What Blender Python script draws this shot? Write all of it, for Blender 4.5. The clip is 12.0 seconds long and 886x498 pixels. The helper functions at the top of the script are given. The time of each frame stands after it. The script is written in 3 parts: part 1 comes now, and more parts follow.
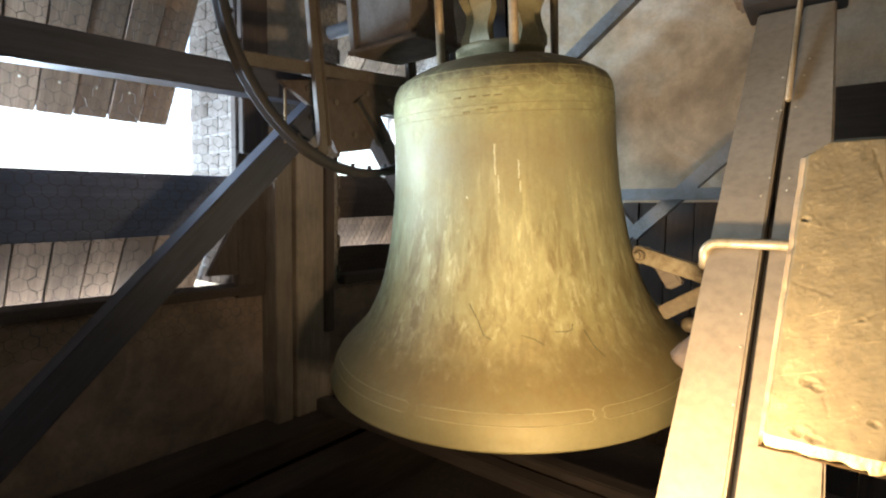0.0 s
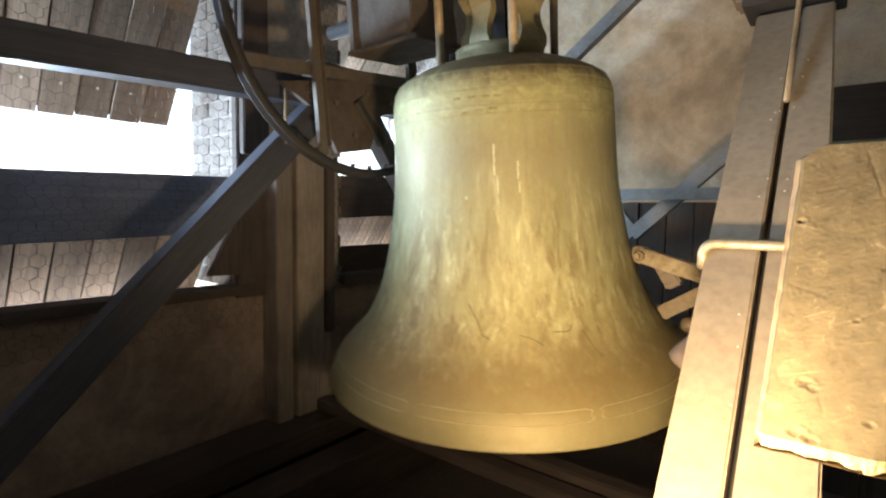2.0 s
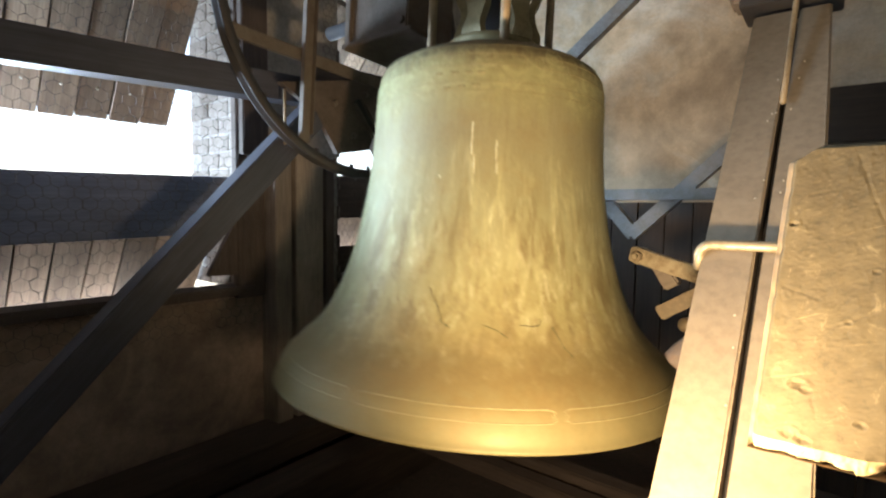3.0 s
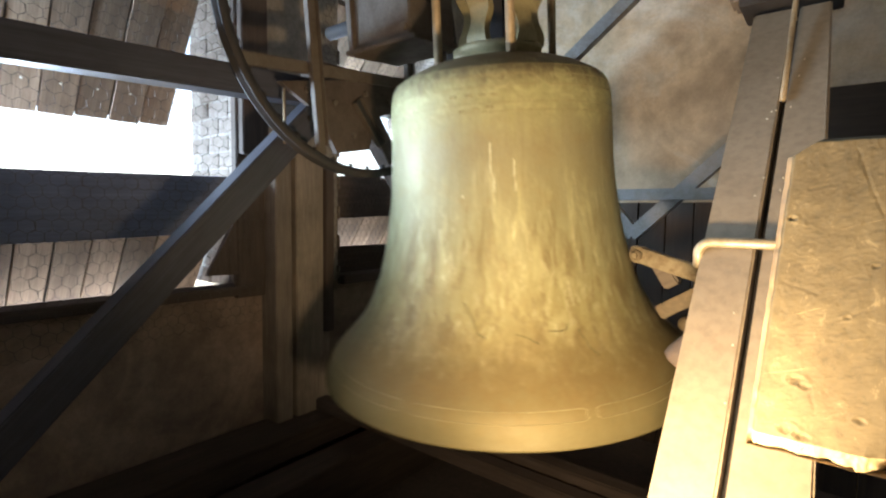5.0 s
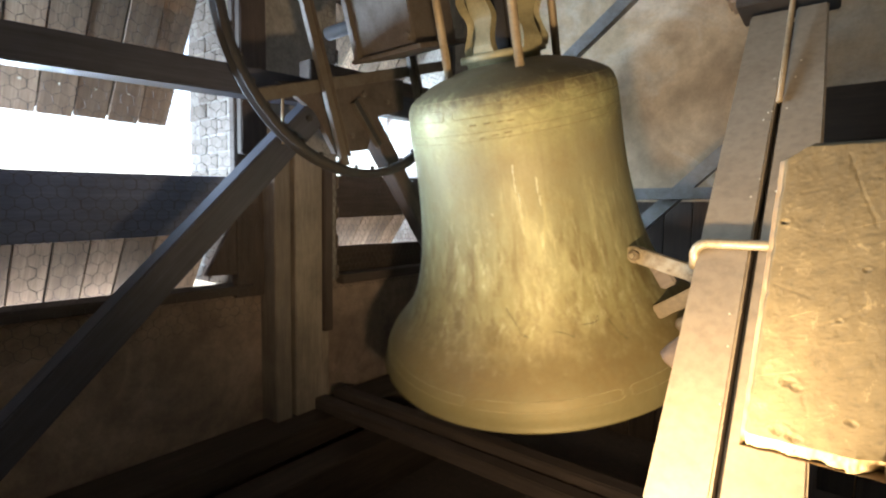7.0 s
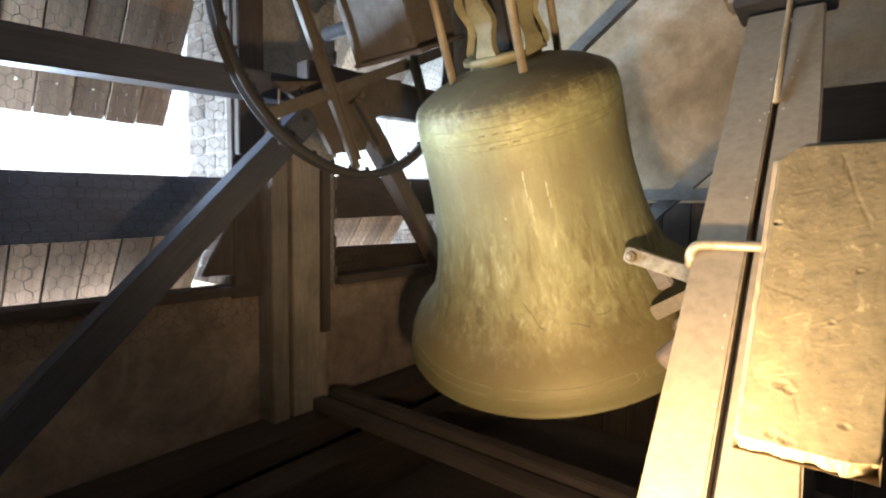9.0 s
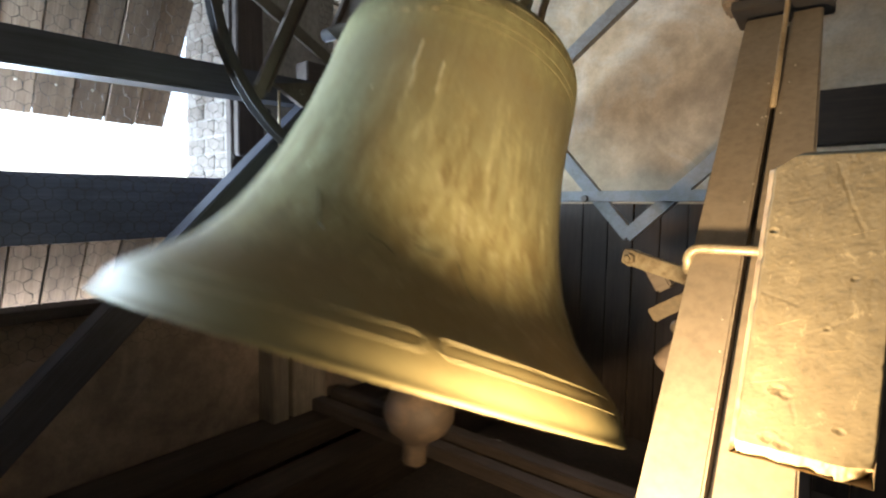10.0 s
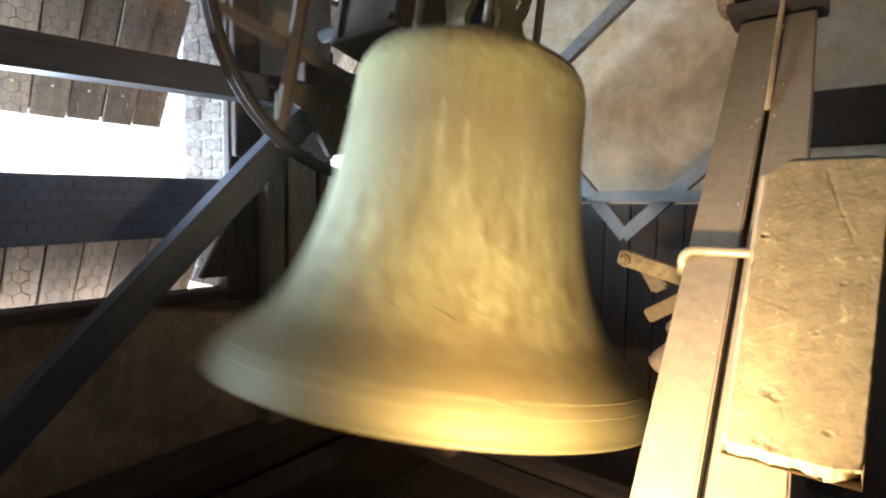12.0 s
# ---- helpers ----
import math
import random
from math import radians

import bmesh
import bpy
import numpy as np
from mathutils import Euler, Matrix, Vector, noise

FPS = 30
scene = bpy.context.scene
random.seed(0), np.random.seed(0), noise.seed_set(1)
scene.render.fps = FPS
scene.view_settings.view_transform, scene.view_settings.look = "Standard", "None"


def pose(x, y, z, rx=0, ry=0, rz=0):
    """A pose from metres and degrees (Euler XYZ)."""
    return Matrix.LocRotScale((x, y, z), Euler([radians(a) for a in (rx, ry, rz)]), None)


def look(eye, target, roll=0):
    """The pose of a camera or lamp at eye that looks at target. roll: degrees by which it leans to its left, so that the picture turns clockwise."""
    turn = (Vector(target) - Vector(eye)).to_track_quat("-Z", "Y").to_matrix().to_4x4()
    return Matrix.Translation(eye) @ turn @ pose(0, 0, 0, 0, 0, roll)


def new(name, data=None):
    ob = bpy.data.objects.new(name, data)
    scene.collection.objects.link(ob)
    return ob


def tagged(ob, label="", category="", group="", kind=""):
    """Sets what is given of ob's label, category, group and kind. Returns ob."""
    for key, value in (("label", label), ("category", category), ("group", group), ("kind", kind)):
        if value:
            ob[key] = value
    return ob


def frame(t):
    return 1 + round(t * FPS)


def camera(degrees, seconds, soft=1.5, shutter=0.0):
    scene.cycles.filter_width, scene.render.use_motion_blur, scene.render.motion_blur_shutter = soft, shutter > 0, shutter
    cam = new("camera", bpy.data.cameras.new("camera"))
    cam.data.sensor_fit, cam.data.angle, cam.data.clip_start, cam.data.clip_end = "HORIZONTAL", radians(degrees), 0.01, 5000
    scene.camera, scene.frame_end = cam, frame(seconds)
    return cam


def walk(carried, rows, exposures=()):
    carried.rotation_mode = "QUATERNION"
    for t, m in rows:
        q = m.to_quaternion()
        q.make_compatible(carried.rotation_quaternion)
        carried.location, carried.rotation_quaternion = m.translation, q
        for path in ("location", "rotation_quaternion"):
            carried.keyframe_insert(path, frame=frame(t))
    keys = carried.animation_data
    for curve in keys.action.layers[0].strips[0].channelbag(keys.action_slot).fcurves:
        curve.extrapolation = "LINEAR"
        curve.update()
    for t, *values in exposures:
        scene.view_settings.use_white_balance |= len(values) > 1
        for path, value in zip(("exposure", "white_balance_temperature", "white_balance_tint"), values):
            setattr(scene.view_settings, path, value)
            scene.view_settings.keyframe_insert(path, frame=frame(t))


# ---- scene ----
cam = camera(83.83, 12.0, 2.2, 0.9)
walk(cam, [
    (0.0, look((1.0723, -1.6796, 1.6), (-0.1605, -0.1111, 1.4581), 0.858)),
    (0.5, look((1.0736, -1.679, 1.5999), (-0.1603, -0.1113, 1.4584), 0.866)),
    (1.0, look((1.0729, -1.6815, 1.598), (-0.16, -0.113, 1.4568), 0.865)),
    (1.5, look((1.0754, -1.6798, 1.5982), (-0.159, -0.1125, 1.4572), 0.856)),
    (2.0, look((1.0788, -1.6822, 1.6033), (-0.1564, -0.1159, 1.4593), 0.833)),
    (2.5, look((1.086, -1.6818, 1.6053), (-0.1497, -0.1157, 1.4621), 0.89)),
    (3.0, look((1.0869, -1.6836, 1.6084), (-0.1481, -0.1172, 1.4618), 0.832)),
    (5.0, look((1.0905, -1.677, 1.5988), (-0.1483, -0.1131, 1.4582), 0.832)),
    (5.5, look((1.0942, -1.6786, 1.6063), (-0.1431, -0.114, 1.4612), 0.798)),
    (6.0, look((1.0963, -1.6769, 1.6052), (-0.1424, -0.1133, 1.4607), 0.824)),
    (6.5, look((1.0977, -1.6704, 1.6019), (-0.1432, -0.1085, 1.4583), 0.847)),
    (7.0, look((1.0982, -1.6757, 1.6065), (-0.1396, -0.1116, 1.4595), 0.783)),
    (9.0, look((1.1064, -1.6624, 1.6062), (-0.133, -0.0993, 1.4627), 0.832)),
    (9.5, look((1.1083, -1.6685, 1.612), (-0.1278, -0.103, 1.467), 0.877)),
    (10.0, look((1.1079, -1.6707, 1.618), (-0.1259, -0.1036, 1.4703), 0.9)),
    (10.5, look((1.1077, -1.6705, 1.6221), (-0.1254, -0.1035, 1.4676), 0.838)),
    (11.0, look((1.1151, -1.6571, 1.6183), (-0.1205, -0.0913, 1.4713), 0.847)),
    (11.5, look((1.1182, -1.6592, 1.62), (-0.1157, -0.0923, 1.4707), 0.802)),
    (12.0, look((1.1155, -1.6729, 1.6264), (-0.1121, -0.1012, 1.4751), 0.885)),
], ((0.0, 2.0), (3.0, 2.04), (6.0, 2.07), (9.0, 2.17), (12.0, 2.2)))

# ---- light ----
world = bpy.data.worlds.new("sky")
scene.world = world
world.use_nodes = True
wn = world.node_tree
sky = wn.nodes.new("ShaderNodeTexSky")
sky.sky_type = "NISHITA"
sky.sun_disc = False
sky.sun_elevation = radians(61)
sky.sun_rotation = radians(280)
wn.links.new(sky.outputs[0], wn.nodes["Background"].inputs[0])
wn.nodes["Background"].inputs[1].default_value = 0.15

sun_data = bpy.data.lights.new("sun", "SUN")
sun_data.energy, sun_data.angle, sun_data.color = 5.0, radians(0.5), (1.0, 0.93, 0.82)
sun = new("sun", sun_data)
sun.matrix_world = look((-17, 3, 31), (0, 0, 0))

# daylight that enters through the gap between the louvre blades
day_data = bpy.data.lights.new("louvre_daylight", "AREA")
day_data.energy, day_data.color, day_data.shape = 46.0, (0.62, 0.80, 1.0), "RECTANGLE"
day_data.size, day_data.size_y = 1.7, 0.20
day = new("louvre_daylight", day_data)
day.matrix_world = look((-1.98, -1.75, 1.85), (0.0, -1.15, 1.80))

north_data = bpy.data.lights.new("louvre_daylight_north", "AREA")
north_data.energy, north_data.color, north_data.shape = 26.0, (0.66, 0.83, 1.0), "RECTANGLE"
north_data.size, north_data.size_y = 0.9, 0.40
north = new("louvre_daylight_north", north_data)
north.matrix_world = look((-2.06, 1.0, 2.2), (0.0, 1.15, 2.1))

# daylight that enters under the lower blades
low_data = bpy.data.lights.new("louvre_daylight_low", "AREA")
low_data.energy, low_data.color, low_data.shape = 6.0, (0.92, 0.95, 1.0), "RECTANGLE"
low_data.size, low_data.size_y = 2.2, 0.22
low = new("louvre_daylight_low", low_data)
low.matrix_world = look((-2.02, -1.5, 0.93), (-1.70, -1.5, 1.45))

low_north_data = bpy.data.lights.new("louvre_daylight_low_north", "AREA")
low_north_data.energy, low_north_data.color, low_north_data.shape = 2.5, (0.92, 0.95, 1.0), "RECTANGLE"
low_north_data.size, low_north_data.size_y = 0.9, 0.18
low_north = new("louvre_daylight_low_north", low_north_data)
low_north.matrix_world = look((-2.0, 0.97, 1.05), (-1.66, 0.97, 1.6))

# the work lamp that stands low in front of the raking strut and shines up at the bell
bulb_data = bpy.data.lights.new("work_lamp", "SPOT")
bulb_data.energy, bulb_data.color, bulb_data.shadow_soft_size = 34.0, (1.0, 0.70, 0.385), 0.045
bulb_data.spot_size, bulb_data.spot_blend = radians(152), 0.95
bulb = new("work_lamp", bulb_data)
bulb.matrix_world = look((0.90, -1.14, 1.10), (0.50, 0.2, 2.05))


# ---- materials ----
def base_material(name):
    m = bpy.data.materials.new(name)
    m.use_nodes = True
    nt = m.node_tree
    return m, nt, nt.nodes["Principled BSDF"]


def mapped(nt, scale, coord="Object"):
    tc = nt.nodes.new("ShaderNodeTexCoord")
    mp = nt.nodes.new("ShaderNodeMapping")
    mp.inputs["Scale"].default_value = scale
    nt.links.new(tc.outputs[coord], mp.inputs[0])
    return mp.outputs[0]


def noise_of(nt, vec, scale, detail=6.0, rough=0.6, distortion=0.0):
    n = nt.nodes.new("ShaderNodeTexNoise")
    n.inputs["Scale"].default_value, n.inputs["Detail"].default_value = scale, detail
    n.inputs["Roughness"].default_value, n.inputs["Distortion"].default_value = rough, distortion
    nt.links.new(vec, n.inputs["Vector"])
    return n.outputs["Fac"]


def ramp(nt, fac, stops):
    r = nt.nodes.new("ShaderNodeValToRGB")
    els = r.color_ramp.elements
    while len(els) < len(stops):
        els.new(0.5)
    for e, (pos, col) in zip(els, stops):
        e.position, e.color = pos, (*col, 1.0)
    nt.links.new(fac, r.inputs[0])
    return r.outputs[0]


def mixed(nt, a, b, fac, mode="MIX"):
    n = nt.nodes.new("ShaderNodeMix")
    n.data_type, n.blend_type = "RGBA", mode
    for sock, val in ((n.inputs[0], fac), (n.inputs[6], a), (n.inputs[7], b)):
        if isinstance(val, (int, float)):
            sock.default_value = val
        elif isinstance(val, tuple):
            sock.default_value = (*val, 1.0)
        else:
            nt.links.new(val, sock)
    return n.outputs[2]


def bumped(nt, bsdf, height, strength=0.3, distance=0.01):
    b = nt.nodes.new("ShaderNodeBump")
    b.inputs["Strength"].default_value, b.inputs["Distance"].default_value = strength, distance
    nt.links.new(height, b.inputs["Height"])
    nt.links.new(b.outputs[0], bsdf.inputs["Normal"])


def grey(v):
    return (v, v, v)


def random_tint(nt, colour, amount=0.35):
    oi = nt.nodes.new("ShaderNodeObjectInfo")
    lo, hi = 1 - amount, 1.0
    return mixed(nt, colour, ramp(nt, oi.outputs["Random"], [(0.0, grey(lo)), (1.0, grey(hi))]), 1.0, "MULTIPLY")


def wood(name, dark, light, along=1.2, across=14.0, rough=0.75, stain=0.5, bump=0.35, tint=0.25):
    """Grain runs along the local z axis."""
    m, nt, bsdf = base_material(name)
    v = mapped(nt, (across, across, along))
    grain = noise_of(nt, v, 2.2, 8.0, 0.65, 0.6)
    fine = noise_of(nt, mapped(nt, (across * 5, across * 5, along * 2)), 2.0, 4.0)
    blot = noise_of(nt, mapped(nt, (1, 1, 1)), 3.5, 5.0)
    col = ramp(nt, grain, [(0.25, dark), (0.75, light)])
    col = mixed(nt, col, ramp(nt, fine, [(0.3, grey(0.55)), (0.65, grey(1.0))]), 0.6, "MULTIPLY")
    col = mixed(nt, col, ramp(nt, blot, [(0.3, grey(0.35)), (0.62, grey(1.0))]), stain, "MULTIPLY")
    nt.links.new(random_tint(nt, col, tint), bsdf.inputs["Base Color"])
    bsdf.inputs["Roughness"].default_value = rough
    bumped(nt, bsdf, mixed(nt, grain, fine, 0.5), bump, 0.004)
    return m


def plaster(name, light, dark, warm, scale=1.0):
    m, nt, bsdf = base_material(name)
    v = mapped(nt, (1, 1, 1))
    big = noise_of(nt, v, 1.6 * scale, 6.0, 0.6, 0.8)
    mid = noise_of(nt, v, 7.0 * scale, 8.0, 0.7)
    fine = noise_of(nt, v, 60.0, 6.0, 0.7)
    col = ramp(nt, big, [(0.3, dark), (0.5, warm), (0.7, light)])
    col = mixed(nt, col, ramp(nt, mid, [(0.35, grey(0.62)), (0.6, grey(1.0))]), 0.7, "MULTIPLY")
    col = mixed(nt, col, ramp(nt, fine, [(0.3, grey(0.8)), (0.6, grey(1.0))]), 0.6, "MULTIPLY")
    nt.links.new(col, bsdf.inputs["Base Color"])
    bsdf.inputs["Roughness"].default_value = 0.9
    bumped(nt, bsdf, mixed(nt, mid, fine, 0.5), 0.35, 0.01)
    return m


def metal(name, colour, worn, metallic=0.6, rough=0.5, scale=9.0, bump=0.2):
    m, nt, bsdf = base_material(name)
    v = mapped(nt, (1, 1, 1))
    n1, n2 = noise_of(nt, v, scale, 8.0, 0.65), noise_of(nt, v, scale * 9, 4.0)
    col = mixed(nt, colour, worn, ramp(nt, n1, [(0.45, grey(0)), (0.7, grey(1))]))
    col = mixed(nt, col, ramp(nt, n2, [(0.3, grey(0.7)), (0.6, grey(1))]), 0.7, "MULTIPLY")
    nt.links.new(col, bsdf.inputs["Base Color"])
    nt.links.new(ramp(nt, n1, [(0.3, grey(rough - 0.1)), (0.7, grey(min(1, rough + 0.15)))]), bsdf.inputs["Roughness"])
    bsdf.inputs["Metallic"].default_value = metallic
    bumped(nt, bsdf, mixed(nt, n1, n2, 0.6), bump, 0.003)
    return m


def bronze_material():
    """Weathered bell bronze: olive patina, rubbed gold, pale run-off streaks down the waist, brown towards the bow."""
    m, nt, bsdf = base_material("bell_bronze")
    v = mapped(nt, (1, 1, 1))
    cloud = noise_of(nt, v, 2.4, 5.0, 0.55, 0.5)
    mott = noise_of(nt, v, 13.0, 8.0, 0.65, 0.4)
    runs = noise_of(nt, mapped(nt, (15, 15, 1.6)), 1.5, 5.0, 0.6, 0.5)
    drips = noise_of(nt, mapped(nt, (21, 21, 3.8)), 1.0, 6.0, 0.66, 0.6)
    fine = noise_of(nt, v, 80.0, 5.0, 0.7)
    sep = nt.nodes.new("ShaderNodeSeparateXYZ")
    tc = nt.nodes.new("ShaderNodeTexCoord")
    nt.links.new(tc.outputs["Object"], sep.inputs[0])
    jog = nt.nodes.new("ShaderNodeMath")
    jog.operation = "MULTIPLY_ADD"
    jog.inputs[1].default_value, jog.inputs[2].default_value = 0.22, -0.11
    nt.links.new(runs, jog.inputs[0])
    hgt = nt.nodes.new("ShaderNodeMath")
    nt.links.new(sep.outputs["Z"], hgt.inputs[0])
    nt.links.new(jog.outputs[0], hgt.inputs[1])
    mr = nt.nodes.new("ShaderNodeMapRange")
    mr.inputs["From Min"].default_value, mr.inputs["From Max"].default_value = -1.6, -0.3
    nt.links.new(hgt.outputs[0], mr.inputs["Value"])
    # band under the shoulder: browner patina plus a painted-in shadow
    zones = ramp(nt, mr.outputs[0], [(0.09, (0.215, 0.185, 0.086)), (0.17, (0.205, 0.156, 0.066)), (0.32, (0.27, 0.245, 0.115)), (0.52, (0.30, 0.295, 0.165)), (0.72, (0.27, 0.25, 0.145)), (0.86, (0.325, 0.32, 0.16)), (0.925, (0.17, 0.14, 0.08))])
    col = ramp(nt, cloud, [(0.3, grey(0.84)), (0.5, grey(0.97)), (0.7, (1.03, 1.06, 1.08))])
    col = mixed(nt, zones, col, 1.0, "MULTIPLY")
    col = mixed(nt, col, (0.27, 0.20, 0.085), ramp(nt, mott, [(0.50, grey(0)), (0.75, grey(0.32))]))
    belt = ramp(nt, mr.outputs[0], [(0.17, grey(0.03)), (0.30, grey(0.85)), (0.56, grey(1.0)), (0.68, grey(0.35)), (0.76, grey(0.10))])
    low_belt = ramp(nt, mr.outputs[0], [(0.15, grey(0.0)), (0.24, grey(1.0)), (0.45, grey(0.8)), (0.58, grey(0.1))])
    patch = ramp(nt, noise_of(nt, mapped(nt, (1, 1, 0.7)), 5.5, 4.0, 0.6, 0.4), [(0.38, grey(0.25)), (0.60, grey(1))])
    belt = mixed(nt, belt, patch, 1.0, "MULTIPLY")
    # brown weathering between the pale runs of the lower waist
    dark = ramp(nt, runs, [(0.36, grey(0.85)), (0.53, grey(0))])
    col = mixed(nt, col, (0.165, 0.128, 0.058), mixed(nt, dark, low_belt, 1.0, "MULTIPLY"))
    pale = ramp(nt, drips, [(0.48, grey(0)), (0.58, grey(0.5)), (0.70, grey(0.75))])
    col = mixed(nt, col, (0.44, 0.43, 0.24), mixed(nt, pale, belt, 1.0, "MULTIPLY"))
    thin = noise_of(nt, mapped(nt, (46, 46, 2.2)), 1.0, 6.0, 0.7, 0.6)
    lime = ramp(nt, thin, [(0.54, grey(0)), (0.63, grey(0.75))])
    col = mixed(nt, col, (0.62, 0.62, 0.42), mixed(nt, lime, mixed(nt, belt, pale, 0.6, "MULTIPLY"), 1.0, "MULTIPLY"))
    # verdigris blotches on the shoulder
    shoulder = ramp(nt, mr.outputs[0], [(0.76, grey(0)), (0.82, grey(1)), (0.90, grey(1)), (0.94, grey(0))])
    blot = noise_of(nt, mapped(nt, (1, 1, 1.6)), 16.0, 7.0, 0.7, 0.7)
    col = mixed(nt, col, (0.42, 0.41, 0.22), mixed(nt, ramp(nt, blot, [(0.48, grey(0)), (0.62, grey(0.7))]), shoulder, 1.0, "MULTIPLY"))
    col = mixed(nt, col, (0.15, 0.14, 0.075), mixed(nt, ramp(nt, blot, [(0.30, grey(0.6)), (0.42, grey(0))]), shoulder, 1.0, "MULTIPLY"))
    col = mixed(nt, col, ramp(nt, fine, [(0.3, grey(0.82)), (0.6, grey(1))]), 0.55, "MULTIPLY")
    nt.links.new(col, bsdf.inputs["Base Color"])
    bsdf.inputs["Metallic"].default_value = 0.15
    bsdf.inputs["Specular IOR Level"].default_value = 0.4
    nt.links.new(ramp(nt, mott, [(0.35, grey(0.50)), (0.7, grey(0.68))]), bsdf.inputs["Roughness"])
    bumped(nt, bsdf, mixed(nt, mixed(nt, mott, drips, 0.6), fine, 0.2), 0.16, 0.004)
    return m


def end_grain():
    """Sawn end of an old beam: saw lines, faint rings, dust and small pits."""
    m, nt, bsdf = base_material("sawn_end_grain")
    v = mapped(nt, (1, 1, 1))
    turn = nt.nodes.new("ShaderNodeMapping")
    turn.inputs["Rotation"].default_value = (0, radians(18), 0)
    nt.links.new(v, turn.inputs[0])
    mp = nt.nodes.new("ShaderNodeMapping")
    mp.inputs["Scale"].default_value = (10, 10, 200)
    nt.links.new(turn.outputs[0], mp.inputs[0])
    saw = noise_of(nt, mp.outputs[0], 1.5, 6.0, 0.6, 0.4)
    w = nt.nodes.new("ShaderNodeTexWave")
    w.wave_type, w.rings_direction = "RINGS", "Y"
    w.inputs["Scale"].default_value, w.inputs["Distortion"].default_value = 14.0, 3.0
    w.inputs["Detail"].default_value = 3.0
    nt.links.new(mapped(nt, (1, 1, 1)), w.inputs["Vector"])
    blot, fine = noise_of(nt, v, 9.0, 8.0, 0.7), noise_of(nt, v, 120.0, 4.0)
    col = ramp(nt, blot, [(0.3, (0.068, 0.054, 0.030)), (0.55, (0.10, 0.081, 0.045)), (0.75, (0.138, 0.113, 0.063))])
    col = mixed(nt, col, ramp(nt, saw, [(0.35, grey(0.75)), (0.6, grey(1))]), 0.15, "MULTIPLY")
    col = mixed(nt, col, ramp(nt, w.outputs["Fac"], [(0.1, grey(0.72)), (0.5, grey(1))]), 0.15, "MULTIPLY")
    flecks = noise_of(nt, v, 34.0, 8.0, 0.75, 0.6)
    mp2 = nt.nodes.new("ShaderNodeMapping")
    mp2.inputs["Scale"].default_value = (4, 4, 75)
    nt.links.new(turn.outputs[0], mp2.inputs[0])
    scores = noise_of(nt, mp2.outputs[0], 1.3, 5.0, 0.7, 1.0)
    col = mixed(nt, col, (0.26, 0.215, 0.13), ramp(nt, flecks, [(0.57, grey(0)), (0.68, grey(0.55))]))
    col = mixed(nt, col, ramp(nt, flecks, [(0.32, grey(0.5)), (0.46, grey(1))]), 0.7, "MULTIPLY")
    col = mixed(nt, col, (0.36, 0.28, 0.15), ramp(nt, scores, [(0.64, grey(0)), (0.70, grey(0.35))]))
    nt.links.new(col, bsdf.inputs["Base Color"])
    bsdf.inputs["Roughness"].default_value = 0.85
    bumped(nt, bsdf, mixed(nt, mixed(nt, saw, scores, 0.6), mixed(nt, flecks, fine, 0.35), 0.75), 0.7, 0.004)
    return m


BRONZE = bronze_material()
# bronze of the raised lines, with light caught on them painted in
BRONZE_LIT_EDGE = metal("lit_bronze_edge", (0.31, 0.275, 0.14), (0.20, 0.165, 0.08), 0.15, 0.6)
BRONZE_DARK = metal("dark_bronze", (0.10, 0.095, 0.05), (0.16, 0.14, 0.06), 0.4, 0.6)
CROWN = metal("crown_paint", (0.27, 0.24, 0.135), (0.19, 0.165, 0.09), 0.1, 0.6)
ROD = metal("tie_rod_steel", (0.30, 0.235, 0.15), (0.22, 0.165, 0.105), 0.2, 0.5)
STEEL_BROWN = metal("brown_painted_steel", (0.105, 0.088, 0.074), (0.075, 0.058, 0.047), 0.05, 0.6)
STEEL_DARK = metal("dark_steel", (0.028, 0.028, 0.032), (0.046, 0.038, 0.035), 0.05, 0.72)
STEEL_GREY = metal("grey_painted_steel", (0.22, 0.225, 0.23), (0.16, 0.14, 0.12), 0.1, 0.5)
CAST = metal("cast_iron", (0.20, 0.16, 0.105), (0.30, 0.235, 0.15), 0.15, 0.55, 34.0, 0.6)
GALV = metal("worn_zinc", (0.44, 0.375, 0.26), (0.22, 0.165, 0.10), 0.4, 0.45, 30.0, 0.4)
PAINT_LEG = metal("taupe_painted_board", (0.275, 0.232, 0.178), (0.215, 0.175, 0.13), 0.0, 0.5, 5.0, 0.1)
WIRE = metal("netting_wire", (0.075, 0.068, 0.062), (0.11, 0.08, 0.06), 0.2, 0.7, 30.0)
TIMBER = wood("dark_timber", (0.035, 0.024, 0.018), (0.085, 0.058, 0.042))
TIMBER_RED = wood("brown_timber", (0.060, 0.044, 0.038), (0.118, 0.088, 0.074))
# bluish lens haze over the left timbers is mixed into their colour
TIMBER_HAZE = wood("haze_blue_timber", (0.044, 0.047, 0.068), (0.085, 0.09, 0.125), 1.2, 14, 0.6)
# transom tone carries the blue glare of the opening in its base colour
BOARD_HAZE = wood("haze_blue_board", (0.14, 0.17, 0.27), (0.22, 0.26, 0.39), 1.2, 14, 0.6)
BOARD = wood("weathered_board", (0.21, 0.175, 0.145), (0.34, 0.285, 0.235), 1.5, 16, 0.8, 0.6)
BOARD_PALE = wood("pale_board", (0.26, 0.215, 0.175), (0.39, 0.33, 0.265), 1.5, 16, 0.75, 0.75)
LOUVRE = wood("louvre_board", (0.29, 0.20, 0.135), (0.50, 0.37, 0.265), 1.5, 14, 0.8, 0.5, 0.35, 0.6)
ENDGRAIN = end_grain()
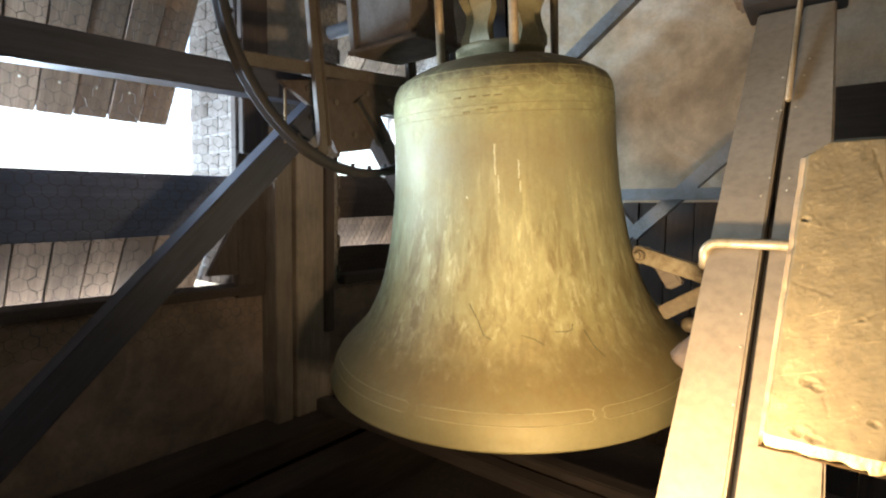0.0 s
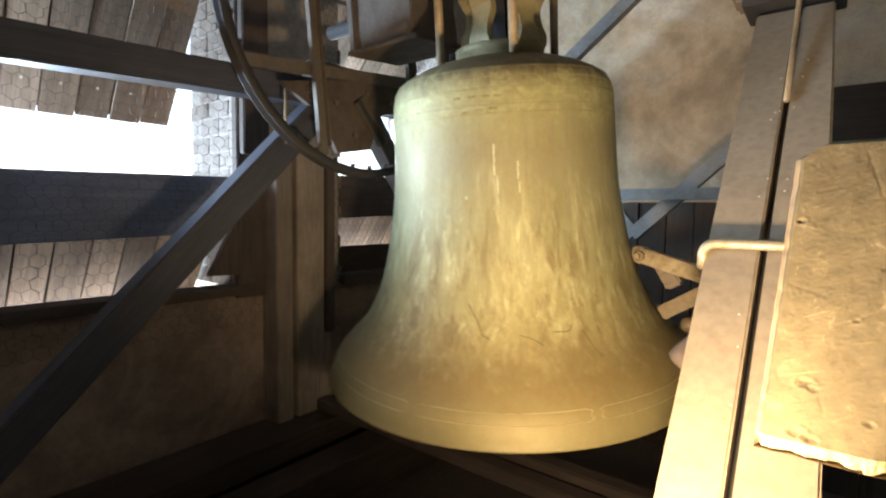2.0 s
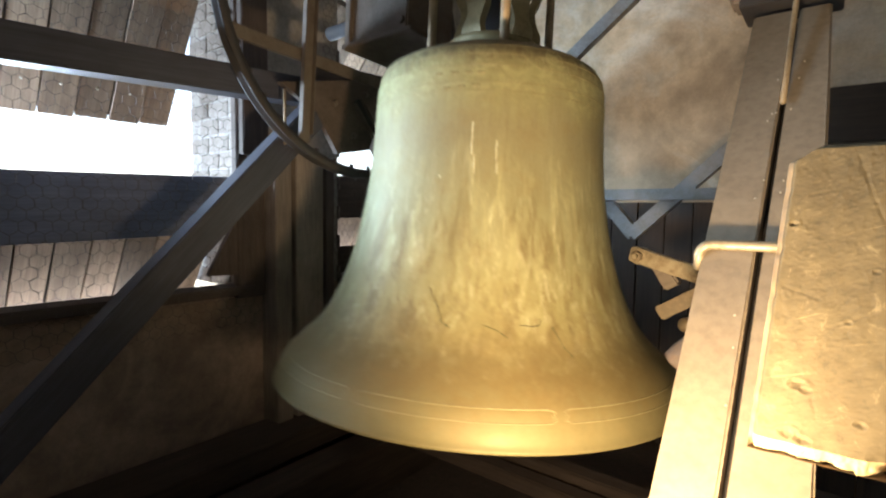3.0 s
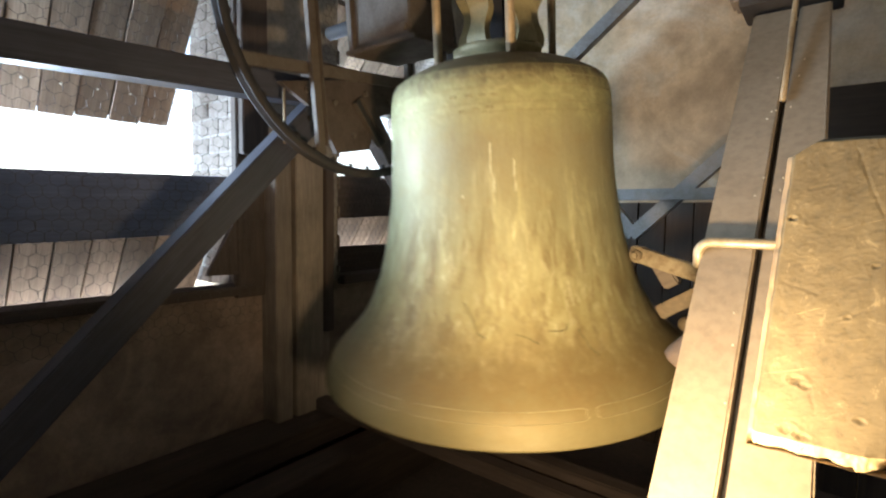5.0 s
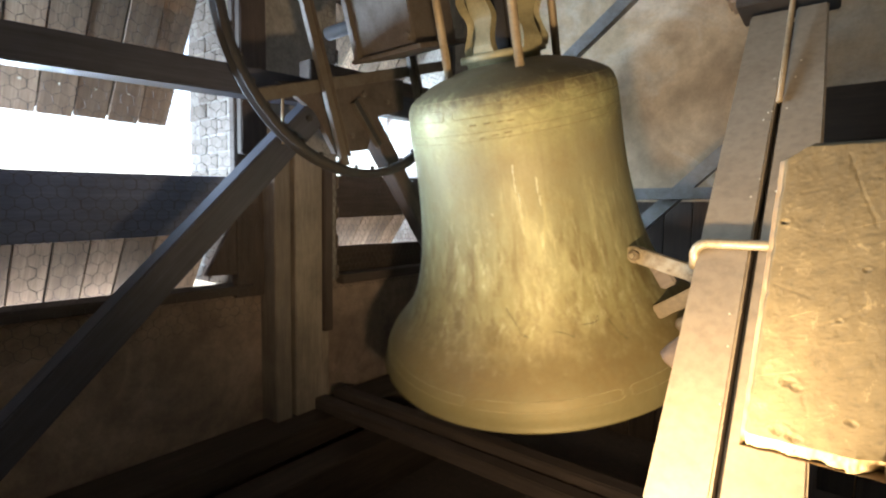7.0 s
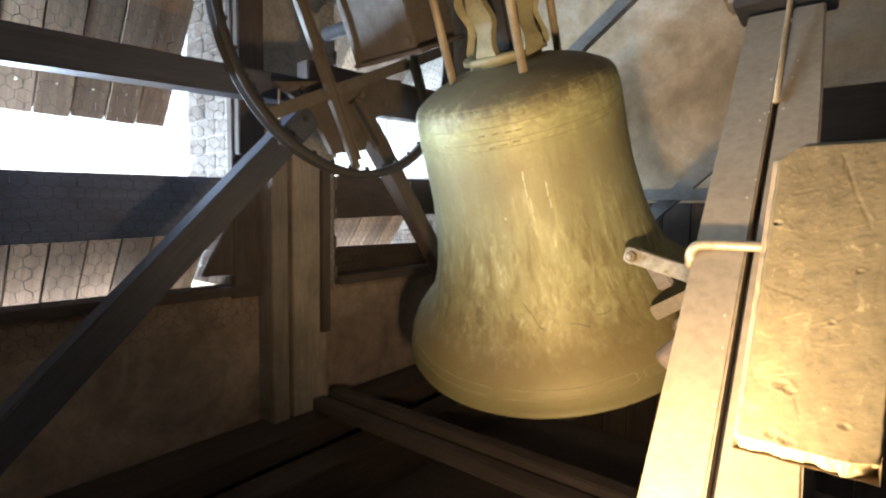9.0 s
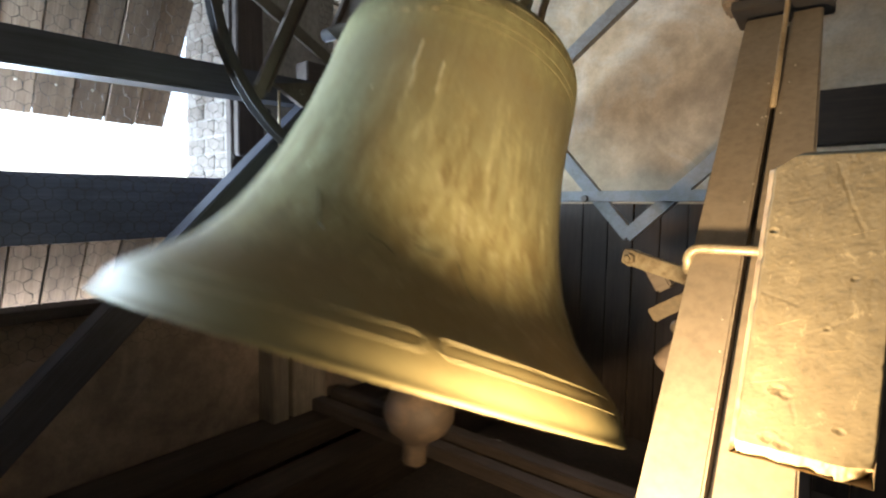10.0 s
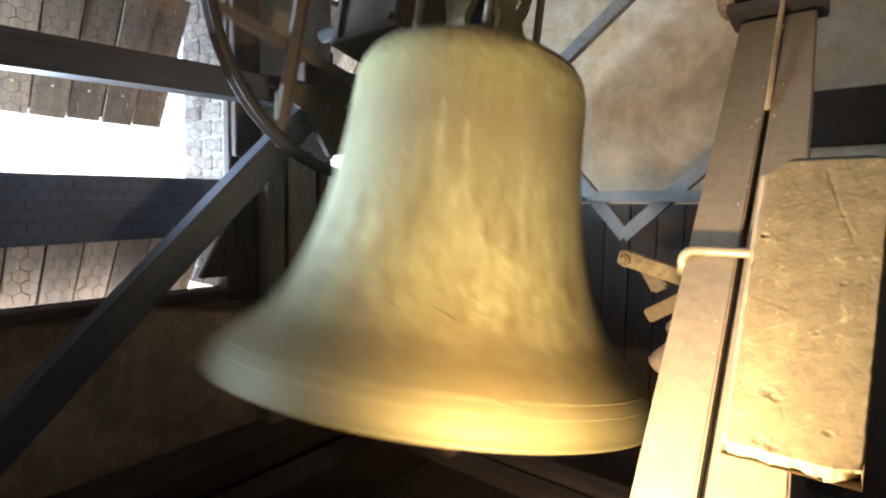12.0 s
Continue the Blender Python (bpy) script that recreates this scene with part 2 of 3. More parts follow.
# chipped beam edge, much paler than the beam to paint in lamp glow
LIT_EDGE_WOOD = wood("lamp_lit_split_wood", (0.42, 0.32, 0.17), (0.62, 0.50, 0.30), 20, 20, 0.8, 0.3)
BEAMWOOD = wood("old_beam_side", (0.16, 0.12, 0.07), (0.28, 0.21, 0.13))
CLAPPER = metal("rusty_cast_iron", (0.075, 0.055, 0.042), (0.15, 0.105, 0.072), 0.1, 0.7, 16.0, 0.5)
GUSSET = metal("brown_gusset_paint", (0.085, 0.066, 0.056), (0.055, 0.042, 0.037), 0.0, 0.75, 7.0, 0.3)
NAIL = metal("bright_nail", (0.7, 0.66, 0.55), (0.5, 0.45, 0.35), 0.5, 0.4)
PLASTER = plaster("stained_plaster", (0.70, 0.63, 0.53), (0.40, 0.31, 0.215), (0.58, 0.44, 0.29))
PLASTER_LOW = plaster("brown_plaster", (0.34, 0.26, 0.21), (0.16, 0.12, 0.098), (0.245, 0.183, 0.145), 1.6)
BRICK = plaster("old_brick", (0.26, 0.235, 0.21), (0.16, 0.14, 0.12), (0.21, 0.18, 0.16), 4.0)
MORTAR = plaster("lime_mortar", (0.33, 0.315, 0.29), (0.22, 0.205, 0.19), (0.28, 0.26, 0.235), 4.0)
CEIL = wood("ceiling_board", (0.17, 0.13, 0.10), (0.30, 0.235, 0.185))
FLOOR = wood("floor_board", (0.05, 0.035, 0.025), (0.10, 0.07, 0.05))
EARTH = plaster("far_ground", (0.40, 0.37, 0.30), (0.24, 0.24, 0.17), (0.32, 0.30, 0.23), 0.02)


# ---- mesh helpers ----
def mesh_of(name, bm, material, smooth=False):
    bmesh.ops.recalc_face_normals(bm, faces=bm.faces)
    me = bpy.data.meshes.new(name)
    bm.to_mesh(me)
    bm.free()
    me.materials.append(material)
    if smooth:
        for p in me.polygons:
            p.use_smooth = True
    return me


def part(name, bm, material, parent=None, label="", at=None, smooth=False):
    ob = new(name, mesh_of(name, bm, material, smooth))
    if parent:
        ob.parent = parent
    if at is not None:
        ob.matrix_basis = at
    if label:
        tagged(ob, label)
    return ob


def holder(name, label, category, at=None, group=""):
    ob = new(name)
    ob.empty_display_size = 0.1
    if at is not None:
        ob.matrix_basis = at
    return tagged(ob, label, category, group)


def block(sx, sy, sz, bevel=0.004, centre=(0, 0, 0), segments=2):
    bm = bmesh.new()
    bmesh.ops.create_cube(bm, size=1.0)
    bmesh.ops.transform(bm, matrix=Matrix.Translation(centre) @ Matrix.Diagonal((sx, sy, sz, 1)), verts=bm.verts)
    if bevel:
        bmesh.ops.bevel(bm, geom=bm.edges[:], offset=bevel, segments=segments, affect="EDGES")
    return bm


def worn(bm, amount, scale=8.0, cuts=0):
    """Uneven faces and edges of an old piece."""
    if cuts:
        bmesh.ops.subdivide_edges(bm, edges=[e for e in bm.edges if e.calc_length() > 0.12], cuts=cuts, use_grid_fill=True)
    for v in bm.verts:
        v.co += amount * noise.noise_vector(v.co * scale)
    return bm


def between(p0, p1, roll=0.0):
    """A pose at p0 whose z runs to p1."""
    d = Vector(p1) - Vector(p0)
    return Matrix.Translation(p0) @ d.to_track_quat("Z", "Y").to_matrix().to_4x4() @ pose(0, 0, 0, 0, 0, roll), d.length


def beam(name, p0, p1, w, h, material, parent=None, label="", roll=0.0, bevel=0.006, wear=0.004):
    m, n = between(p0, p1, roll)
    bm = block(w, h, n, bevel, (0, 0, n / 2))
    worn(bm, wear, 6.0, 5)
    return part(name, bm, material, parent, label, m)


def tube(points, radius, sides=10, closed=False):
    """A round bar through the points."""
    bm = bmesh.new()
    pts = [Vector(p) for p in points]
    n, rings, up = len(pts), [], None
    for i, p in enumerate(pts):
        a = pts[i - 1] if (i or closed) else p
        b = pts[(i + 1) % n] if (i < n - 1 or closed) else p
        d = (b - a).normalized()
        if up is None:
            up = d.orthogonal().normalized()
        up = (up - d * up.dot(d)).normalized()
        side = d.cross(up)
        rings.append([bm.verts.new(p + radius * (math.cos(2 * math.pi * k / sides) * up + math.sin(2 * math.pi * k / sides) * side)) for k in range(sides)])
    for i in range(n if closed else n - 1):
        r0, r1 = rings[i], rings[(i + 1) % n]
        for k in range(sides):
            bm.faces.new((r0[k], r0[(k + 1) % sides], r1[(k + 1) % sides], r1[k]))
    if not closed:
        bm.faces.new(rings[0][::-1])
        bm.faces.new(rings[-1])
    return bm


def lathe(profile, sides=96, closed=False):
    """Turn (radius, z) round the z axis."""
    bm = bmesh.new()
    rings = []
    for r, z in profile:
        if r < 1e-5:
            rings.append([bm.verts.new((0, 0, z))])
        else:
            rings.append([bm.verts.new((r * math.cos(2 * math.pi * k / sides), r * math.sin(2 * math.pi * k / sides), z)) for k in range(sides)])
    pairs = list(zip(rings, rings[1:])) + ([(rings[-1], rings[0])] if closed else [])
    for a, b in pairs:
        for k in range(sides):
            j = (k + 1) % sides
            if len(a) == 1 and len(b) > 1:
                bm.faces.new((a[0], b[k], b[j]))
            elif len(b) == 1 and len(a) > 1:
                bm.faces.new((a[k], a[j], b[0]))
            elif len(a) > 1:
                bm.faces.new((a[k], a[j], b[j], b[k]))
    return bm


def hexbolt(r, h):
    bm = bmesh.new()
    bmesh.ops.create_cone(bm, cap_ends=True, segments=6, radius1=r, radius2=r, depth=h)
    bmesh.ops.bevel(bm, geom=bm.edges[:], offset=r * 0.12, segments=1, affect="EDGES")
    return bm


# ---- the setting ----
WEST = -1.45          # inner face of the louvre wall
REAR = 1.95           # inner face of the plaster wall


def plate(outline, thick):
    """A flat plate of (y, z) corners, thick along x from 0."""
    bm = bmesh.new()
    rings = [[bm.verts.new((x, y, z)) for y, z in outline] for x in (0.0, thick)]
    for r in rings:
        bm.faces.new(r)
    n = len(outline)
    for k in range(n):
        bm.faces.new((rings[0][k], rings[0][(k + 1) % n], rings[1][(k + 1) % n], rings[1][k]))
    return bm


def slab(name, x0, x1, y0, y1, z0, z1, material, parent=None, label=""):
    bm = block(x1 - x0, y1 - y0, z1 - z0, 0.0)
    at = Matrix.Translation(((x0 + x1) / 2, (y0 + y1) / 2, (z0 + z1) / 2))
    return part(name, bm, material, parent, label, parent.matrix_basis.inverted() @ at if parent else at)


def setting():
    # unseen ground sheet, light in tone so sun bounces up under the blades
    g = slab("ground", -900, 900, -900, 900, -14.2, -14.0, EARTH)
    tagged(g, "unseen sunlit ground far below, pale to bounce light up", "ground", kind="structure")
    f = slab("floor", -1.75, 3.2, -3.4, 2.2, -0.12, 0.0, FLOOR)
    tagged(f, "dark worn board floor of the belfry", "floor", kind="structure")
    # ceiling out of view, its boards lightened to add fill light
    c = slab("ceiling", -1.9, 3.2, -3.4, 2.2, 3.5, 3.6, CEIL)
    tagged(c, "unseen brown boarded belfry ceiling, lightened to bounce light", "ceiling", kind="structure")
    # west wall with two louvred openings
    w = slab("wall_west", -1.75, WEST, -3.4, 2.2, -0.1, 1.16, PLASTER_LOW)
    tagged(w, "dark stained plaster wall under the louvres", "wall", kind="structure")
    for y0, y1, z0, z1 in ((-0.2, 0.42, 1.16, 3.5), (1.53, 2.2, 1.16, 3.5), (-3.4, -2.7, 1.16, 3.5)):
        slab("pier", -2.1, WEST, y0, y1, z0, z1, MORTAR, w)
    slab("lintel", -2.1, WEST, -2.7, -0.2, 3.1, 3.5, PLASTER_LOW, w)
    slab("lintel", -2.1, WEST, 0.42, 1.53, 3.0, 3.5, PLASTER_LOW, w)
    n = slab("wall_north", -2.1, 3.2, REAR, 2.25, -0.1, 3.6, PLASTER)
    tagged(n, "stained cream plaster wall behind the bell", "wall", kind="structure")
    # closing walls out of view, in pale plaster to bounce fill light
    for name, box in (("wall_east", (3.0, 3.2, -3.4, 2.2, -0.1, 3.6)), ("wall_south", (-1.75, 3.2, -3.4, -3.2, -0.1, 3.6))):
        tagged(slab(name, *box, PLASTER), "unseen stained plaster wall closing the belfry, pale to bounce light", "wall", kind="structure")
    return w, n


def bricks(wall):
    """The brick cheeks of the openings: courses proud of the mortar."""
    me = mesh_of("brick", worn(block(0.217, 0.014, 0.086, 0.004, segments=1), 0.003, 9.0), BRICK)
    rnd = random.Random(4)
    for y, face in ((-0.2, -1), (0.42, 1), (1.53, -1)):
        for row in range(20 if y < 0 else 15):
            z = 1.21 + row * 0.098
            for k in range(3):
                x = -1.995 + k * 0.228 - (0.11 if row % 2 else 0.0)
                if x < -2.09:
                    continue
                ob = new("brick", me)
                ob.parent = wall
                ob.matrix_basis = wall.matrix_basis.inverted() @ pose(x, y + face * rnd.uniform(-0.002, 0.002), z + rnd.uniform(-0.004, 0.004), rnd.uniform(-1, 1), rnd.uniform(-1.2, 1.2), rnd.uniform(-0.6, 0.6))


def louvre_blade(name, y0, y1, x_in, z_in, x_out, z_out, tilt, pieces, label, seed):
    """Sloping boards side by side, nailed under one another; tilt: rise per metre of y."""
    thing = holder(name, label, "louvre", Matrix.Translation((x_in, y0, z_in)), "louvres in the west openings")
    rnd = random.Random(seed)
    length = math.hypot(x_out - x_in, z_out - z_in)
    wide = (y1 - y0) / pieces
    down = Vector((x_out - x_in, 0, z_out - z_in)).normalized()
    out = Vector((0, 1, 0))
    nrm = down.cross(out)
    outward = nrm if nrm.x < 0 else -nrm
    for k in range(pieces):
        ln = length + rnd.uniform(-0.006, 0.006)
        bm = worn(block(wide - rnd.uniform(0.005, 0.011), 0.020, ln, 0.003, segments=1), 0.002, 6.0)
        rot = Matrix((out, nrm, down)).transposed().to_4x4()
        yy = (k + 0.5) * wide
        part("board", bm, LOUVRE, thing, "", Matrix.Translation(Vector((0, yy, tilt * yy)) + down * ln / 2 + nrm * (0.005 * (k % 2) + rnd.uniform(-0.003, 0.003))) @ rot @ pose(0, 0, 0, rnd.uniform(-0.4, 0.4), rnd.uniform(-0.4, 0.4), 0))
    rot = Matrix((out, nrm, down)).transposed().to_4x4()
    mid = (y1 - y0) / 2
    # added sheet: stops the sky in the joints and darkens them like shade
    bm = block(y1 - y0, 0.012, length - 0.03, 0.0)
    shear = Matrix.Identity(4)
    shear[2][1] = tilt
    part("backing_board", bm, TIMBER, thing, "dark sheet added behind the boards to keep joints dark", shear @ Matrix.Translation(Vector((0, mid, 0)) + down * (length / 2 - 0.01) + outward * 0.026) @ rot)
    if seed == 1:
        for k in range(14):
            part("nail", hexbolt(0.006, 0.008), NAIL, thing, "bright nail head", Matrix.Translation(Vector((0, (k + 0.5) * wide, tilt * (k + 0.5) * wide)) + down * (length - 0.17) + nrm * 0.017) @ Matrix((out, down, nrm)).transposed().to_4x4())
    return thing


def louvres():
    louvre_blade("louvre_blade", -2.65, -0.40, -1.56, 2.62, -1.98, 2.02, 0.03, 15, "weathered louvre blade of sloping nailed boards", 1)
    louvre_blade("louvre_blade", -2.65, -0.235, -1.60, 1.70, -2.08, 1.04, 0.02, 16, "weathered louvre blade, its foot lit by daylight", 2)
    # blades under the sills are out of view, added to bounce sun upwards
    louvre_blade("louvre_blade", -2.65, -0.24, -1.78, 1.10, -2.16, 0.68, 0.0, 16, "unseen louvre blade below the sill, added to bounce sunlight", 3)
    louvre_blade("louvre_blade", 0.46, 1.42, -1.56, 2.98, -1.98, 2.52, 0.0, 6, "weathered louvre blade of sloping nailed boards", 4)
    louvre_blade("louvre_blade", 0.46, 1.44, -1.60, 1.80, -2.06, 1.18, 0.03, 6, "weathered louvre blade behind netting", 5)
    louvre_blade("louvre_blade", 0.46, 1.49, -1.78, 1.10, -2.16, 0.68, 0.0, 7, "unseen louvre blade below the sill, added to bounce sunlight", 6)


def netting(name, y0, y1, z0, z1, x, cell=0.053, wire=0.00095):
    """Hexagonal wire netting: every wire a thin three-sided bar."""
    s = cell / math.sqrt(3)
    verts, faces, done = [], [], set()
    rnd = random.Random(8)
    shift = {}

    def jog(p):
        k = (round(p[0], 3), round(p[1], 3))
        if k not in shift:
            shift[k] = (rnd.uniform(-0.004, 0.004), p[0] + rnd.uniform(-0.0025, 0.0025), p[1] + rnd.uniform(-0.0025, 0.0025))
        return Vector(shift[k])

    row = 0
    while z0 + row * 1.5 * s < z1:
        col = 0
        while y0 + col * cell < y1:
            cy, cz = y0 + (col + 0.5 * (row % 2)) * cell, z0 + row * 1.5 * s
            pts = [(cy + s * math.sin(radians(60 * k)), cz + s * math.cos(radians(60 * k))) for k in range(6)]
            for k in range(6):
                a, b = pts[k], pts[(k + 1) % 6]
                key = tuple(sorted(((round(a[0], 3), round(a[1], 3)), (round(b[0], 3), round(b[1], 3)))))
                if key in done or not all(y0 <= p[0] <= y1 and z0 <= p[1] <= z1 for p in (a, b)):
                    continue
                done.add(key)
                pa, pb = jog(a), jog(b)
                d = (pb - pa).normalized()
                u = d.orthogonal().normalized()
                v = d.cross(u)
                i = len(verts)
                thick = wire * (1.2 if abs(a[0] - b[0]) < 1e-4 else 1.0)
                for p in (pa, pb):
                    for q in range(3):
                        verts.append(p + thick * (math.cos(q * 2.0944) * u + math.sin(q * 2.0944) * v))
                for q in range(3):
                    j = (q + 1) % 3
                    faces.append((i + q, i + j, i + 3 + j, i + 3 + q))
            col += 1
        row += 1
    me = bpy.data.meshes.new(name)
    me.from_pydata([tuple(v) for v in verts], [], faces)
    me.materials.append(WIRE)
    ob = new(name, me)
    ob.matrix_basis = Matrix.Translation((x, 0, 0))
    return tagged(ob, "hexagonal wire netting stretched over the opening", "wire netting", kind="stuff")


def opening_timbers():
    """Transoms, ledges and the boards on the pier between the openings."""
    t = beam("transom", (-1.50, -2.7, 1.565), (-1.50, -0.2, 1.635), 0.05, 0.30, BOARD_HAZE, None, "", 0)
    tagged(t, "dark transom board across the opening, tinted blue for haze", "transom", kind="structure")
    s = beam("window_sill", (-1.46, -2.7, 1.175), (-1.46, -0.2, 1.175), 0.16, 0.05, TIMBER_RED, None, "", 0)
    tagged(s, "dark reddish timber sill of the opening", "sill", kind="structure")
    s = beam("window_sill", (-1.46, 0.42, 1.165), (-1.46, 1.53, 1.165), 0.16, 0.06, TIMBER_RED, None, "", 0)
    tagged(s, "dark reddish timber sill of the opening", "sill", kind="structure")
    t = beam("transom", (-1.50, 0.42, 1.70), (-1.50, 1.53, 1.745), 0.05, 0.28, TIMBER_RED, None, "", 0)
    tagged(t, "dark reddish transom board behind the netting", "transom", kind="structure")
    # no transom here: dark board fills the shaded slot and hides the sky
    t = beam("transom", (-1.54, 0.42, 1.27), (-1.54, 1.53, 1.27), 0.05, 0.20, TIMBER, None, "", 0)
    tagged(t, "dark board standing in for a shaded slot behind netting", "transom", kind="structure")
    bm = plate(((-0.225, 1.70), (-0.32, 1.52), (-0.458, 1.265), (-0.14, 1.255), (-0.14, 1.70)), 0.035)
    g = part("gusset_board", bm, TIMBER_RED, None, "", Matrix.Translation((-1.44, 0, 0)))
    tagged(g, "dark brown slant-cut gusset board beside the pier", "board", kind="structure")
    p = holder("pier_cladding", "old upright boards nailed to the pier, worn pale", "cladding", Matrix.Translation((-1.45, 0, 0.38)))
    for y0, y1, x0, x1, z0, z1, mat in ((-0.30, -0.135, 0.0, 0.05, 0.75, 3.0, TIMBER_RED), (-0.13, -0.028, 0.0, 0.15, 0.0, 1.53, BOARD), (0.0, 0.19, 0.0, 0.15, 0.0, 1.55, BOARD_PALE), (0.195, 0.255, 0.03, 0.17, 0.5, 1.50, TIMBER_RED), (0.19, 0.245, 0.0, 0.14, 0.0, 0.49, BOARD_PALE)):
        bm = worn(block(x1 - x0, y1 - y0, z1 - z0, 0.005), 0.004, 5.0, 3)
        part("board", bm, mat, p, "", Matrix.Translation(((x0 + x1) / 2, (y0 + y1) / 2, (z0 + z1) / 2)))
    part("gap_strip", block(0.07, 0.024, 1.5, 0.002), TIMBER, p, "dark recessed strip", Matrix.Translation((0.035, -0.014, 0.77)))


def frame_timbers():
    b = beam("side_beam", (-0.99, -2.9, 2.03), (-0.99, 1.6, 2.29), 0.11, 0.12, TIMBER_HAZE, None, "", 0)
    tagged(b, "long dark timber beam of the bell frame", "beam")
    b = beam("frame_brace", (-0.90, -0.16, 2.10), (-0.90, -1.85, 0.36), 0.10, 0.12, TIMBER_HAZE)
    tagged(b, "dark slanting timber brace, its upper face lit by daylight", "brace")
    for q in (0.10, 0.22):
        part("bolt_head", hexbolt(0.016, 0.018), STEEL_DARK, b, "dark bolt head", pose(0.055, 0.01, q, 0, 90, 0))
    b = beam("frame_post", (-1.37, -0.215, 1.9), (-1.37, -0.215, 3.5), 0.05, 0.15, TIMBER_RED)
    tagged(b, "dark upright timber post beside the wheel", "post")
    b = beam("cross_beam", (-1.12, -0.06, 2.31), (-1.12, 1.1, 2.36), 0.10, 0.16, TIMBER_RED, None, "", 0)
    tagged(b, "brown timber cross beam behind the wheel", "beam")
    b = part("gusset_plate", plate(((-0.40, 2.17), (0.40, 2.35), (0.40, 2.18), (0.19, 2.11), (0.13, 1.93), (-0.08, 1.89), (-0.20, 2.07)), 0.03), GUSSET, None, "", Matrix.Translation((-0.875, 0, 0)))
    tagged(b, "broad brown steel gusset with bolt heads behind the wheel", "gusset")
    for y, z in ((-0.10, 2.13), (0.02, 1.99), (0.10, 2.21), (0.27, 2.20), (-0.26, 2.16)):
        part("bolt_head", hexbolt(0.015, 0.016), STEEL_BROWN, b, "rusty bolt head", pose(0.036, y, z, 0, 90, 0))
    strap = part("slant_strap", block(0.016, 0.05, 0.27, 0.003), STEEL_DARK, b, "dark slanting channel strap", pose(0.04, 0.115, 2.06, 41, 0, 0))
    for e in (-1, 1):
        part("flange", block(0.03, 0.006, 0.27, 0.001, (0.012, e * 0.025, 0)), STEEL_BROWN, strap)
    r = part("hanging_rod", tube([(-0.835, -0.385, 2.14), (-0.835, -0.385, 1.90)], 0.006, 8), ROD, None, "", None, True)
    tagged(r, "thin pale steel rod hanging beside the brace", "rod")
    b = beam("frame_brace", (-0.93, 0.06, 2.27), (-0.93, 1.56, 0.42), 0.10, 0.10, TIMBER_RED)
    tagged(b, "brown slanting timber brace behind the wheel", "brace")
    # low frame under the bell
    for y, z in ((0.31, 0.47), (0.17, 0.45)):
        b = beam("frame_sill_beam", (-1.3, y, z), (2.6, y, z), 0.085, 0.07, TIMBER_RED, None, "", 0)
        tagged(b, "brown timber sill beam of a pair under the bell", "beam", "sill beams under the bell")
    b = beam("wall_sill_beam", (-1.27, -3.1, 0.32), (-1.27, 1.8, 0.36), 0.30, 0.13, TIMBER, None, "", 0)
    tagged(b, "dark timber sill beam along the wall foot", "beam")
    b = beam("cross_sill", (-0.9, -0.95, 0.24), (0.5, -0.35, 0.24), 0.16, 0.28, TIMBER, None, "", 0)
    tagged(b, "dark low timber across the floor frame", "beam")
    for x in (-0.95, 1.0):
        b = beam("foot_timber", (x, -2.0, 0.15), (x, 1.7, 0.15), 0.2, 0.3, TIMBER, None, "", 0)
        tagged(b, "dark foot timber of the bell frame on the floor", "beam")


def rear_frame():
    """Grey members in front of the rear plaster wall."""
    y = 1.55
    b = beam("rear_rail", (-1.3, y, 1.74), (2.9, y, 1.74), 0.07, 0.07, STEEL_GREY, None, "", 0, 0.003, 0.001)
    tagged(b, "grey painted horizontal rail of the rear frame", "rail")
    part("bolt_head", hexbolt(0.022, 0.03), STEEL_BROWN, b, "dark bolt head", b.matrix_basis.inverted() @ pose(-0.20, y - 0.045, 1.725, 90, 0, 0))
    rows = (((-0.46, 2.08), (0.07, 1.48)), ((0.05, 1.48), (0.72, 2.12)), ((-0.60, 2.55), (0.10, 3.08)), ((-0.6, 2.55), (-1.1, 2.1)))
    for (x0, z0), (x1, z1) in rows:
        b = beam("rear_brace", (x0, y + 0.075, z0), (x1, y + 0.075, z1), 0.06, 0.085, STEEL_GREY, None, "", 0, 0.003, 0.001)
        tagged(b, "grey painted diagonal brace of the rear frame", "brace", "rear frame braces")
    b = beam("wall_plate", (0.85, REAR - 0.06, 2.18), (2.95, REAR - 0.06, 2.18), 0.12, 0.30, TIMBER, None, "", 0)
    tagged(b, "dark brown timber plate on the plaster wall", "beam")
    p = holder("rear_boarding", "brown upright boarding below the plaster", "boarding", Matrix.Translation((0, REAR, 0)))
    rnd = random.Random(3)
    x = -1.4
    while x < 2.9:
        wdt = rnd.uniform(0.15, 0.2)
        part("board", worn(block(wdt - 0.006, 0.03, 1.70, 0.003, segments=1), 0.002), TIMBER, p, "", Matrix.Translation((x + wdt / 2, -0.018 + rnd.uniform(-0.004, 0.004), 0.85)))
        x += wdt


# ---- the near frame leg, beam end and lever work ----
def leg_point(z):
    return -0.33 + 0.85 * (z - 1.52)


